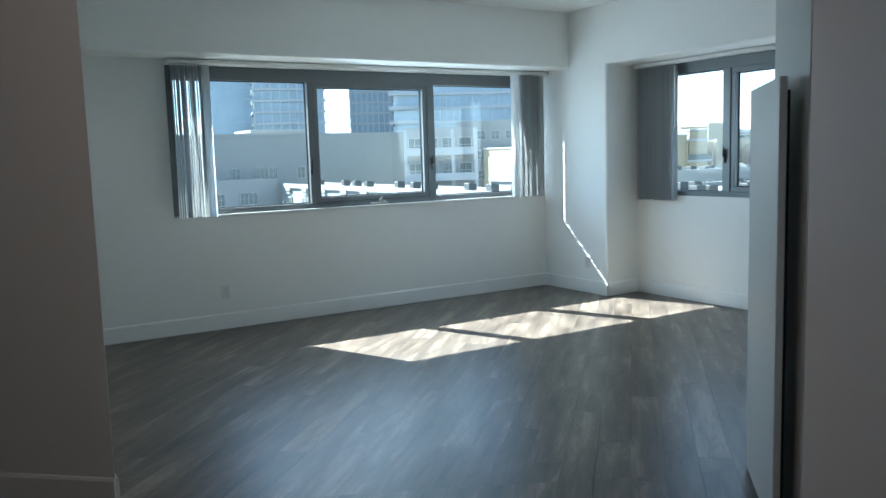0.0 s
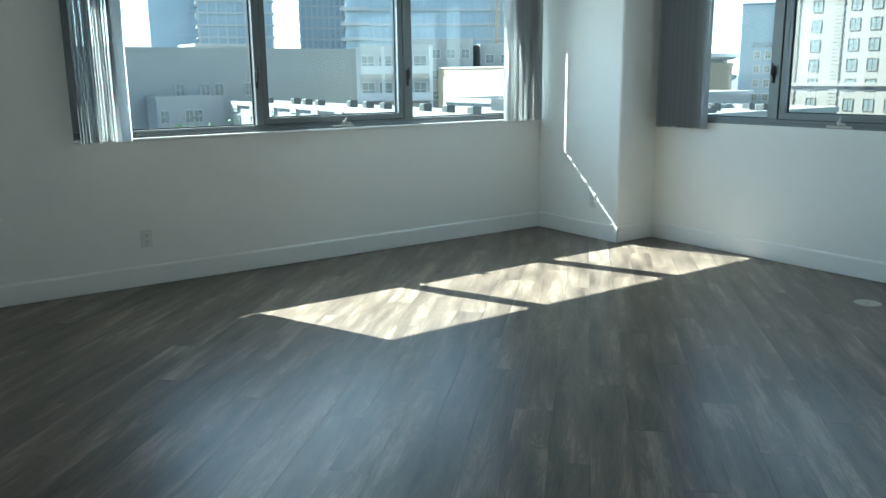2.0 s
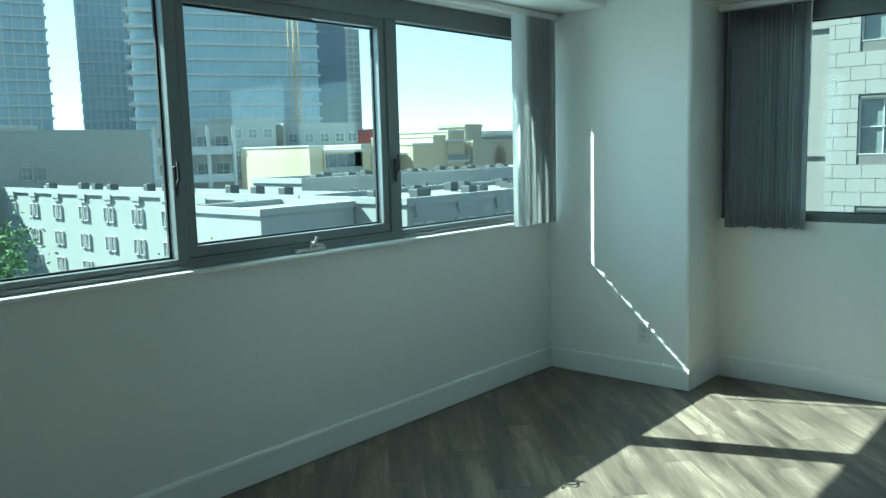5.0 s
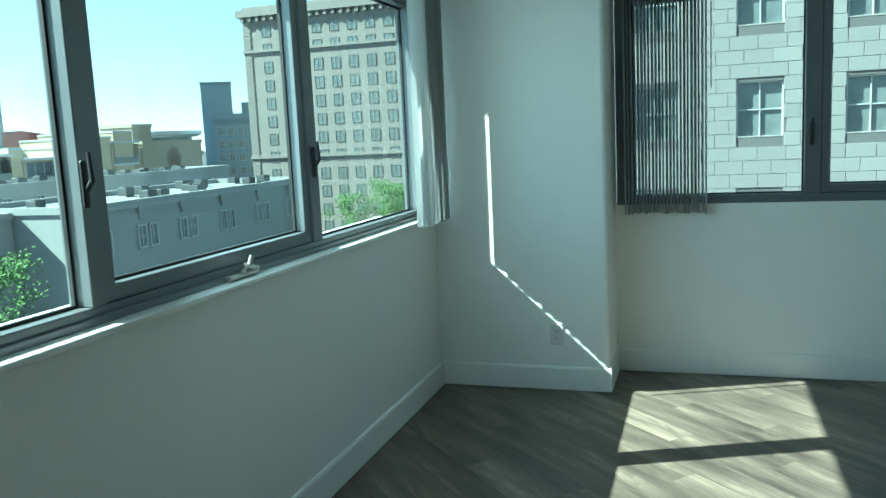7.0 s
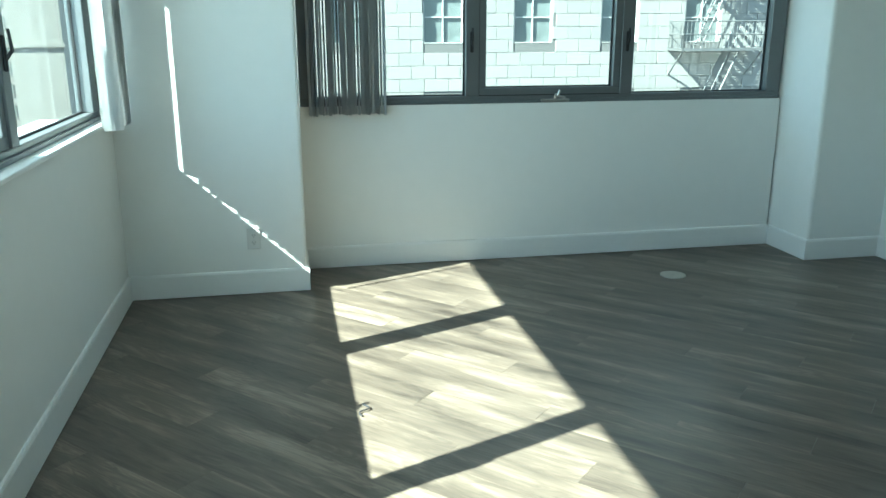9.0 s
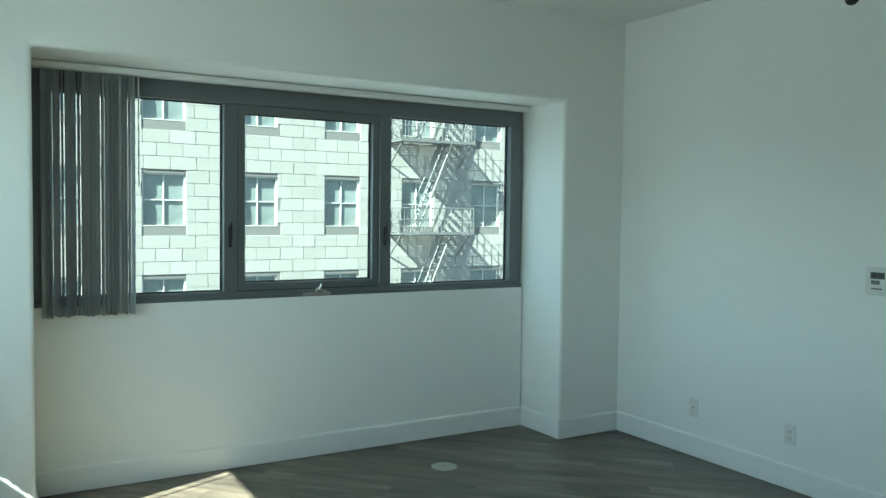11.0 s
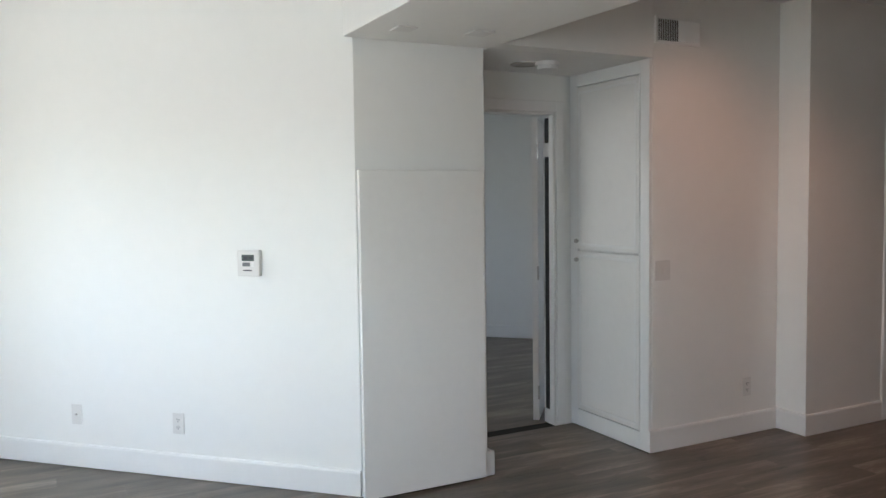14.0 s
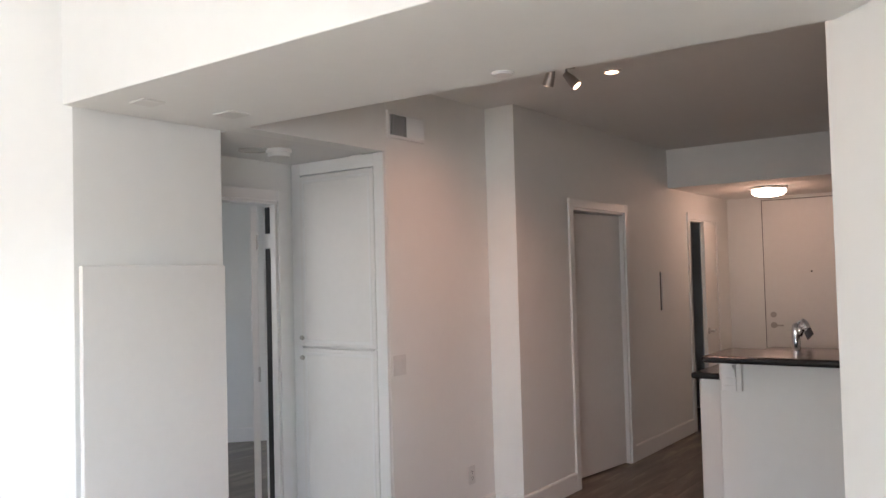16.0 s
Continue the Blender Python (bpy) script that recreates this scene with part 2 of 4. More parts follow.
structure("ceiling", boxes((-5.1, 0.56, -4.6, 0.34, ZC, ZC + 0.12)), CEIL, "white painted ceiling of the living room")
# beam between living room and hall, in hall coordinates
structure("beam", prism([(4.86, -2.9), (5.82, -2.9), (5.665, 1.46), (4.86, 1.46)], ZB, ZC + 0.1), PAINT, "white painted deep beam over the hall opening", m=HALL, bevel=0.005)
structure("wall_alcove_upper", boxes((5.66, 6.665, 1.32, 1.44, ZB, ZH + 0.1)), PAINT, "white painted wall over the alcove", m=HALL)
structure("ceiling_alcove", boxes((5.66, 6.64, 1.44, 2.18, ZB, ZB + 0.1)), CEIL, "white painted low alcove ceiling", m=HALL)
structure("wall_bedroom_door", boxes((5.66, 5.72, 2.07, 2.18, -0.1, ZB), (6.52, 7.3, 2.08, 2.18, -0.1, ZB), (5.72, 6.52, 2.07, 2.18, 2.045, ZB)), PAINT, "white painted wall around the bedroom door", m=HALL)
structure("wall_hall", boxes((7.70, 8.485, 1.10, 1.44, -0.1, ZH + 0.1), (9.40, 10.95, 1.10, 1.23, -0.1, ZH + 0.1), (8.485, 9.40, 1.10, 1.23, 2.045, ZH + 0.1), (10.95, 11.75, 1.10, 1.23, 2.06, ZH + 0.1), (11.75, 12.4, 1.10, 1.23, -0.1, ZH + 0.1)), PAINT, "white painted hall wall with door openings", m=HALL)
structure("wall_hall_recess", boxes((6.665, 7.70, 1.32, 1.44, -0.1, ZH + 0.1), bevel=0.004), PAINT, "white painted hall wall set back behind a step", m=HALL)
structure("ceiling_hall", boxes((5.68, 12.4, -3.2, 2.18, ZH, ZH + 0.1)), CEIL, "white painted hall ceiling", m=HALL)
structure("ceiling_entry", boxes((10.42, 12.4, -3.2, 1.10, 2.325, ZH)), CEIL, "white painted dropped ceiling at the entrance", m=HALL)
structure("wall_entry", boxes((12.18, 12.4, -3.2, 1.10, -0.1, 2.325)), PAINT, "white painted wall around the entrance door", m=HALL)
structure("wall_kitchen", boxes((5.9, 12.4, -3.3, -3.2, -0.1, ZH + 0.1)), PAINT, "white painted kitchen wall", m=HALL)
# bedroom and side rooms behind the openings
structure("wall_bedroom", boxes((-5.4, 0.78, -9.45, -9.25, -0.1, 2.7), (0.58, 0.78, -9.25, -7.6, -0.1, 2.7), (0.58, 0.78, -5.9, -4.72, -0.1, 2.7), (0.58, 0.78, -7.6, -5.9, -0.1, 0.95), (0.58, 0.78, -7.6, -5.9, 2.2, 2.7)), PAINT, "white painted bedroom wall")
structure("wall_bedroom_inner", boxes((7.3, 9.9, 2.07, 2.18, -0.1, 2.7)), PAINT, "white painted bedroom side wall", m=HALL)
structure("ceiling_bedroom", prism([(0.78, -4.72), (-1.63, -4.72), (-2.47, -5.53), (-5.4, -8.45), (-5.4, -9.45), (0.78, -9.45)], 2.6, 2.72), CEIL, "white painted bedroom ceiling")
structure("wall_side_room", boxes((8.2, 12.4, 1.95, 2.06, -0.1, ZH + 0.1), (8.2, 8.3, 1.44, 1.95, -0.1, ZH + 0.1), (10.0, 10.1, 1.23, 1.95, -0.1, ZH + 0.1), (12.3, 12.4, 1.23, 1.95, -0.1, ZH + 0.1)), PAINT, "white painted wall of the rooms behind the hall doors", m=HALL)
structure("ceiling_side_room", boxes((7.3, 12.4, 1.44, 2.06, ZH, ZH + 0.1)), CEIL, "white painted ceiling of the side rooms", m=HALL)

# ---------- baseboards ----------


def baseboard(name, a, b, normal, m=None):
    """A board from a to b (plan points), 0.135 high, standing proud on the side of its normal."""
    a, b, n = Vector((*a, 0)), Vector((*b, 0)), Vector((*normal, 0)).normalized()
    u = (b - a)
    ln = u.length
    u.normalize()
    bm = bmesh.new()
    prof = [(0, 0.004), (0.013, 0.004), (0.013, 0.122), (0.009, 0.133), (0.0, 0.135)]
    va = [bm.verts.new(a + n * p + Vector((0, 0, z))) for p, z in prof]
    vb = [bm.verts.new(b + n * p + Vector((0, 0, z))) for p, z in prof]
    k = len(prof)
    for i in range(k):
        bm.faces.new((va[i], va[(i + 1) % k], vb[(i + 1) % k], vb[i]))
    bm.faces.new(va)
    bm.faces.new(list(reversed(vb)))
    bmesh.ops.recalc_face_normals(bm, faces=bm.faces)
    return tagged(part(name, bm, TRIM, m=m), "tall white painted wooden baseboard along the wall", "baseboard", kind="structure")


baseboard("baseboard_1", (-4.9, 0), (0.012, 0), (0, -1))
baseboard("baseboard_2", (0.012, -0.013), (0.012, -0.958), (-1, 0))
baseboard("baseboard_3", (0.0, -0.945), (0.43, -0.945), (0, -1))
baseboard("baseboard_4", (0.43, -0.958), (0.43, -4.022), (-1, 0))
baseboard("baseboard_5", (0.43, -4.035), (0.0, -4.035), (0, 1))
baseboard("baseboard_6", (0.012, -4.035), (0.012, -4.545), (-1, 0))
baseboard("baseboard_7", (0.012, -4.545), (-2.42, -4.545), (0, 1))
baseboard("baseboard_8", (-4.9, 0), (-4.9, -3.285), (1, 0))
baseboard("baseboard_9", (5.787, -1.142), (5.925, -3.9), (1, 0.05), HALL)
baseboard("baseboard_10", (5.60, 1.46), (5.673, 1.46), (0, -1), HALL)
baseboard("baseboard_11", (5.66, 1.447), (5.66, 2.07), (1, 0), HALL)
baseboard("baseboard_12", (6.64, 1.32), (7.70, 1.32), (0, -1), HALL)
baseboard("baseboard_13", (7.70, 1.32), (7.70, 1.087), (-1, 0), HALL)
baseboard("baseboard_14", (7.70, 1.10), (8.42, 1.10), (0, -1), HALL)
baseboard("baseboard_15", (9.465, 1.10), (10.885, 1.10), (0, -1), HALL)
baseboard("baseboard_16", (12.18, 1.10), (12.18, 0.80), (-1, 0), HALL)
baseboard("baseboard_17", (-5.2, -9.25), (0.58, -9.25), (0, 1))

# ---------- windows ----------


def window(name, m, width, mull, label):
    """Three lights in a grey aluminium frame. Local x runs along the wall, y outward, z up from the sill; the middle light opens."""
    h = AZ1 - AZ0
    w = empty(name, m, label=label, category="window", kind="structure")
    y0, y1 = 0.0, 0.07
    part("frame_head", boxes((0, width, y0, y1, h - 0.11, h), bevel=0.003), ALU, w)
    part("frame_sill", boxes((0, width, y0, y1, 0, 0.045), (0, width, y0 - 0.012, y0, 0, 0.022), bevel=0.003), ALU, w)
    xs = [0.0, *mull, width]
    for i, x in enumerate(xs):
        x0, x1 = {0: (0, 0.06 if name == "window_1" else 0.09), 1: (x - 0.02 if name == "window_1" else x - 0.045, x + 0.035), 3: (width - (0.135 if name == "window_1" else 0.10), width)}.get(i, (x - 0.045, x + 0.035))
        part("mullion", boxes((x0, x1, y0 - 0.004, y1 + 0.004, 0.045, h - 0.11), bevel=0.003), ALU, w)
    for i in range(3):
        a = xs[i] + (0.035 if i else (0.06 if name == "window_1" else 0.09))
        b = xs[i + 1] - ((0.02 if i == 0 and name == "window_1" else 0.045) if i < 2 else (0.135 if name == "window_1" else 0.10))
        z0, z1 = 0.045, h - 0.11
        if i == 1:
            s = 0.045
            part("sash", boxes((a, b, y0 + 0.006, y1 - 0.006, z0, z0 + s), (a, b, y0 + 0.006, y1 - 0.006, z1 - s, z1), (a, a + s, y0 + 0.006, y1 - 0.006, z0 + s, z1 - s), (b - s, b, y0 + 0.006, y1 - 0.006, z0 + s, z1 - s), bevel=0.003), ALU, w, "grey aluminium opening sash")
            part("seal", boxes((a - 0.0, b, y0 + 0.002, y0 + 0.0055, z0 - 0.002, z0 + 0.003), (a, a + 0.003, y0 + 0.002, y0 + 0.0055, z0, z1)), GASKET, w)
            a, b, z0, z1 = a + s, b - s, z0 + s, z1 - s
        g = 0.008
        part("gasket", boxes((a, b, y0 + 0.046, y0 + 0.058, z0, z0 + g), (a, b, y0 + 0.046, y0 + 0.058, z1 - g, z1), (a, a + g, y0 + 0.046, y0 + 0.058, z0 + g, z1 - g), (b - g, b, y0 + 0.046, y0 + 0.058, z0 + g, z1 - g)), GASKET, w, "black rubber glazing gasket")
        pane = part("pane", boxes((a, b, y0 + 0.049, y0 + 0.055, z0, z1)), GLASS, w, "clear window glass")
        pane.visible_shadow = False
    for x in mull:
        bm = boxes((x - 0.022, x - 0.002, y0 - 0.016, y0 - 0.004, 0.30, 0.42), bevel=0.004)
        rod(bm, (x - 0.012, y0 - 0.012, 0.34), (x - 0.012, y0 - 0.035, 0.37), 0.007)
        rod(bm, (x - 0.012, y0 - 0.035, 0.365), (x - 0.012, y0 - 0.03, 0.44), 0.007, 0.005)
        part("latch", bm, GASKET, w, "dark window latch")
    c = (mull[0] + mull[1]) / 2 + 0.02
    bm = boxes((c - 0.09, c + 0.09, y0 - 0.035, y0 - 0.006, 0.004, 0.022), bevel=0.005)
    rod(bm, (c, y0 - 0.02, 0.02), (c, y0 - 0.04, 0.05), 0.013, 0.009)
    rod(bm, (c - 0.01, y0 - 0.04, 0.045), (c + 0.055, y0 - 0.05, 0.03), 0.007)
    rod(bm, (c + 0.01, y0 - 0.045, 0.045), (c + 0.02, y0 - 0.05, 0.075), 0.008)
    part("crank", bm, NICKEL, w, "metal crank handle")
    return w


window("window_1", Matrix.Translation((AX0, 0.05, AZ0)), AX1 - AX0, (-2.588 - AX0, -1.335 - AX0), "three-light grey aluminium window with a crank-opened middle sash")
window("window_2", Matrix.Translation((0.452, BY1, AZ0)) @ pose(0, 0, 0, 0, 0, -90), BY1 - BY0, (BY1 + 1.985, BY1 + 2.965), "three-light grey aluminium window in a shallow niche")
structure("window_sill_1", boxes((AX0, AX1, -0.022, 0.05, AZ0 - 0.016, AZ0 + 0.001), bevel=0.003), TRIM, "white painted window sill ledge")
structure("window_lintel", boxes((-5.1, 0.78, 0.34, 0.60, 2.365, 2.9)), PAINT, "pale outside overhang above the window")

# ---------- vertical blinds ----------


def blind(name, m, width, stacks, drop, label):
    """A headrail with stacked vertical vanes; local x along the rail, z down from the rail."""
    bl = empty(name, m, label=label, category="blinds")
    part("headrail", boxes((0, width, -0.024, 0.024, -0.038, 0.0), (0, width, -0.03, -0.024, -0.034, -0.004), bevel=0.003), PLASTIC, bl, "off-white headrail")
    rng = random.Random(5)
    for x0, x1, n, ang in stacks:
        vm = None
        for i in range(n):
            x = x0 + (x1 - x0) * (i + 0.5) / n
            if vm is None:
                bm = bmesh.new()
                rows = []
                for k in range(7):
                    t = k / 6 - 0.5
                    rows.append((t * 0.089, 0.010 * (1 - 4 * t * t)))
                top = [bm.verts.new((px, py, -0.045)) for px, py in rows]
                bot = [bm.verts.new((px, py, -drop)) for px, py in rows]
                for k in range(6):
                    bm.faces.new((top[k], top[k + 1], bot[k + 1], bot[k]))
                bmesh.ops.solidify(bm, geom=bm.faces[:], thickness=0.0012)
                vm = mesh_of("vane", bm, BLIND, True)
            v = new("vane", vm)
            v.parent = bl
            if x0 > 1 and i >= n - 2:
                v.matrix_basis = Matrix.Translation((3.737, 0, 0)) @ pose(0, 0, 0, 0, 0, 112.3) if i == n - 1 else Matrix.Translation((3.713, 0, 0)) @ pose(0, 0, 0, 0, 0, 84)
                continue
            if n == 15 and ((i == 0 and x0 > 1) or (i == n - 1 and x0 < 1)):
                v.matrix_basis = Matrix.Translation((x - 0.055, -0.028, 0)) @ pose(0, 0, 0, 0, 0, 118) if x0 > 1 else Matrix.Translation((x, -0.01, 0)) @ pose(0, 0, 0, 0, 0, 140)
                continue
            v.matrix_basis = Matrix.Translation((x, rng.uniform(-0.004, 0.004), 0)) @ pose(0, 0, 0, 0, 0, ang + rng.uniform(-6, 6) * (0.2 if i == n - 1 else 1)) @ Matrix.Diagonal((1, 1, 1 + rng.uniform(-0.005, 0.005), 1))
    bm = bmesh.new()
    x = stacks[0][1] + 0.012
    rod(bm, (x, -0.02, -0.04), (x, -0.022, -0.62), 0.004, seg=8)
    part("wand", bm, PLASTIC, bl)
    return bl


blind("vertical_blinds", Matrix.Translation((-3.83, -0.072, 2.236)), 3.83, ((0.03, 0.30, 15, 68), (3.44, 3.735, 15, 84)), 1.271, "grey vinyl vertical blinds pulled to both ends of the window")
blind("vertical_blinds", Matrix.Translation((0.385, -0.955, 2.222)) @ pose(0, 0, 0, 0, 0, -90), 3.06, ((0.05, 0.50, 24, 92),), 1.29, "grey vinyl vertical blinds stacked beside the column")

# ---------- hall doors and built-ins ----------


def casing(name, s0, s1, d, top, side=-1, w=0.065):
    """Door trim on a hall wall at depth d between s0 and s1 (opening)."""
    a, b = d, d + side * 0.016
    return structure(name, boxes((s0 - w, s0, min(a, b), max(a, b), 0.004, top + w), (s1, s1 + w, min(a, b), max(a, b), 0.004, top + w), (s0, s1, min(a, b), max(a, b), top, top + w), (s0 - 0.0, s0 + 0.018, d, d + 0.11, 0.004, top), (s1 - 0.018, s1, d, d + 0.11, 0.004, top), (s0, s1, d, d + 0.11, top - 0.018, top)), TRIM, "white painted door casing and jamb", HALL, bevel=0.003)


casing("trim_1", 5.73, 6.52, 2.07, 2.045)
# black strips paint the shade of the hinge gap, broken at the upper hinge
part("hinge_gap_shade", boxes((6.498, 6.5015, 2.115, 2.155, 0.10, 1.76), (6.498, 6.5015, 2.115, 2.155, 1.85, 2.01)), GASKET, bpy.data.objects["trim_1"], "dark strip painting the shaded hinge gap along the door jamb")
casing("trim_2", 8.485, 9.40, 1.10, 2.045)
casing("trim_3", 10.95, 11.75, 1.10, 2.06)


def lever(parent, m, mat=NICKEL):
    bm = bmesh.new()
    rod(bm, (0, 0, 0), (0, -0.012, 0), 0.032, seg=20)
    rod(bm, (0, -0.012, 0), (0, -0.05, 0), 0.011)
    rod(bm, (-0.008, -0.05, 0), (0.11, -0.055, 0), 0.010, 0.007)
    return part("handle", bm, mat, parent, "brushed metal lever handle", m=m)


def door(name, m, width, height, label, handle=True):
    """A flush slab; local x from the hinge, y thickness, z up."""
    d = empty(name, m, label=label, category="door", kind="structure")
    part("slab", boxes((0, width, -0.02, 0.02, 0.012, height), bevel=0.002), DOORP, d)
    if handle:
        lever(d, Matrix.Translation((width - 0.065, -0.02, 0.97)) @ pose(0, 0, 0, 0, 0, 0) @ Matrix.Diagonal((-1, 1, 1, 1)))
        lever(d, Matrix.Translation((width - 0.065, 0.02, 0.97)) @ Matrix.Diagonal((-1, -1, 1, 1)))
    for z in (0.2, 1.0, 1.8):
        part("hinge", rod(bmesh.new(), (-0.006, -0.02, z - 0.045), (-0.006, -0.02, z + 0.045), 0.007, seg=10), NICKEL, d)
    return d


# bedroom door stands open against the inside; hall door nearly shut; closet door ajar; entrance shut
door("door_1", HALL @ Matrix.Translation((6.452, 2.205, 0)) @ pose(0, 0, 0, 0, 0, 49.5), 0.76, 2.02, "white flush bedroom door standing wide open", handle=False)
door("door_2", HALL @ Matrix.Translation((9.38, 1.15, 0)) @ pose(0, 0, 0, 0, 0, 173), 0.86, 2.02, "white flush hall door standing slightly ajar", handle=False)
closet = door("door_3", HALL @ Matrix.Translation((11.71, 1.11, 0)) @ pose(0, 0, 0, 0, 0, 190), 0.76, 2.03, "white flush closet door standing ajar", handle=False)
lever(closet, Matrix.Translation((0.695, 0.02, 0.97)) @ Matrix.Diagonal((-1, -1, 1, 1)))
ent = door("door_4", HALL @ Matrix.Translation((12.155, -0.22, 0)) @ pose(0, 0, 0, 0, 0, 90), 0.94, 2.28, "white flush entrance door with lever and deadbolt", handle=False)
lever(ent, Matrix.Translation((0.86, 0.02, 0.96)) @ Matrix.Diagonal((-1, -1, 1, 1)))
part("deadbolt", rod(rod(bmesh.new(), (0.86, 0.02, 1.07), (0.86, 0.038, 1.07), 0.03, seg=20), (0.86, 0.038, 1.07), (0.86, 0.05, 1.07), 0.012), NICKEL, ent)
# dark strips colour in the shade of the slit at latch side and top
part("door_gap_shade", boxes((0.941, 0.946, 0.0, 0.019, 0.012, 2.285), (0.0, 0.941, 0.0, 0.019, 2.281, 2.286)), DARK, ent)
part("peephole", rod(bmesh.new(), (0.47, 0.02, 1.52), (0.47, 0.026, 1.52), 0.009), DARK, ent)

# tall linen cabinet in the alcove
cab = empty("linen_cabinet", HALL @ Matrix.Translation((6.64, 1.32, 0)), label="tall white built-in linen cabinet with two stacked doors", category="cabinet")
part("body", boxes((0.026, 0.62, 0.13, 0.74, 0.0, 2.27)), DOORP, cab)
part("face_frame", boxes((0, 0.02, 0.0, 0.075, 0.004, 2.275), (0, 0.02, 0.675, 0.75, 0.004, 2.275), (0, 0.02, 0.075, 0.675, 2.20, 2.275), (0, 0.02, 0.075, 0.675, 0.004, 0.11), bevel=0.002), TRIM, cab)
for z0, z1, kz in ((0.12, 1.15, 1.095), (1.162, 2.19, 1.215)):
    dr = part("cabinet_door", boxes((-0.006, 0.012, 0.0765, 0.6735, z0, z1), bevel=0.002), DOORP, cab, "white panelled cabinet door")
    part("moulding", boxes((-0.010, -0.006, 0.10, 0.65, z1 - 0.04, z1 - 0.022), (-0.010, -0.006, 0.10, 0.65, z0 + 0.022, z0 + 0.04), (-0.010, -0.006, 0.10, 0.118, z0 + 0.04, z1 - 0.04), (-0.010, -0.006, 0.632, 0.65, z0 + 0.04, z1 - 0.04), bevel=0.0018), TRIM, dr)
    part("knob", rod(rod(bmesh.new(), (-0.006, 0.655, kz), (-0.022, 0.655, kz), 0.006), (-0.022, 0.655, kz), (-0.034, 0.655, kz), 0.015, 0.012, seg=16), NICKEL, dr, "round metal knob")

# white board standing off the wall end
board = empty("wall_board", HALL @ Matrix.Translation((0, 1.46, 0)), label="plain white board mounted off the end of the wall", category="board")
part("face_board", boxes((4.908, 5.605, -0.048, -0.022, 0.012, 1.642), bevel=0.003), DOORP, board)
# unseen battens, coloured near-black so the gap behind the board reads shaded
part("batten", boxes((4.98, 5.05, -0.022, 0.0, 0.0, 1.60)), DARK, board, "unseen support batten coloured dark for the shaded gap")
part("batten", boxes((5.46, 5.53, -0.022, 0.0, 0.0, 1.60)), DARK, board, "unseen support batten coloured dark for the shaded gap")

# kitchen bar
bar = empty("kitchen_bar", HALL, label="white half-height kitchen bar wall", category="bar")
part("pony_wall", boxes((7.95, 8.07, -2.2, -0.10, 0.0, 1.05), bevel=0.004), PAINT, bar)
part("bar_base", boxes((7.937, 7.95, -2.2, -0.10, 0.0, 0.135), bevel=0.003), TRIM, bar)
corb = boxes((7.85, 7.95, -0.235, -0.115, 1.02, 1.048), (7.925, 7.95, -0.235, -0.115, 0.86, 1.02), bevel=0.004)
for k in range(6):
    a = k / 5 * math.pi / 2
    box(corb, 7.93 - 0.07 * (1 - math.cos(a)) - 0.012, 7.93, -0.205, -0.145, 0.88 + 0.14 * math.sin(a) - 0.02, 0.88 + 0.14 * math.sin(a) + 0.012)
part("corbel", corb, TRIM, bar, "white bracket under the bar top")
part("bar_top", boxes((7.60, 8.10, -2.2, -0.115, 1.052, 1.092), bevel=0.016, seg=3), STONE, bar, "polished black granite bar top")
ctr = empty("kitchen_counter", HALL, label="white base cabinet with black granite worktop", category="counter")
part("body", boxes((8.33, 10.2, -0.34, 0.15, 0.10, 0.868), bevel=0.003), DOORP, ctr)
part("kickboard", boxes((8.36, 10.2, -0.34, 0.09, 0.0, 0.10)), TRIM, ctr)
part("worktop", boxes((8.27, 10.2, -2.0, 0.185, 0.872, 0.912), bevel=0.016, seg=3), STONE, ctr, "polished black granite worktop")
part("body", boxes((8.08, 8.33, -2.0, -0.10, 0.0, 0.868)), DOORP, ctr)
tap = empty("kitchen_tap", HALL @ Matrix.Translation((8.35, -0.44, 0.912)) @ Matrix.Diagonal((1, 0.8, 1.3, 1)), label="curved chrome kitchen tap on the worktop", category="tap")
part("tap_body", lathe([(0.036, 0.0), (0.036, 0.012), (0.030, 0.02), (0.029, 0.12), (0.031, 0.19), (0.030, 0.215), (0.024, 0.235), (0.010, 0.243)], 24), CHROME, tap, smooth=True)
bm = bmesh.new()
bend = [Vector((0.0, -0.012 - 0.070 * math.sin(a), 0.175 + 0.062 * math.sin(2 * a) ** 0.8)) for a in (0.12, 0.4, 0.7, 1.0, 1.3)]
for k, (a, b) in enumerate(zip(bend, bend[1:])):
    rod(bm, a, b, 0.025, 0.024, seg=18)
    bmesh.ops.create_uvsphere(bm, u_segments=16, v_segments=8, radius=0.0245, matrix=Matrix.Translation(b))
part("spout", bm, CHROME, tap, smooth=True)
part("spray_head", rod(bmesh.new(), bend[-1], bend[-1] + Vector((0, -0.022, -0.03)), 0.025, 0.027, seg=18), INK, tap, "dark spray head")
part("tap_lever", rod(bmesh.new(), (0, -0.005, 0.238), (0.0, -0.06, 0.262), 0.009, 0.006), CHROME, tap)


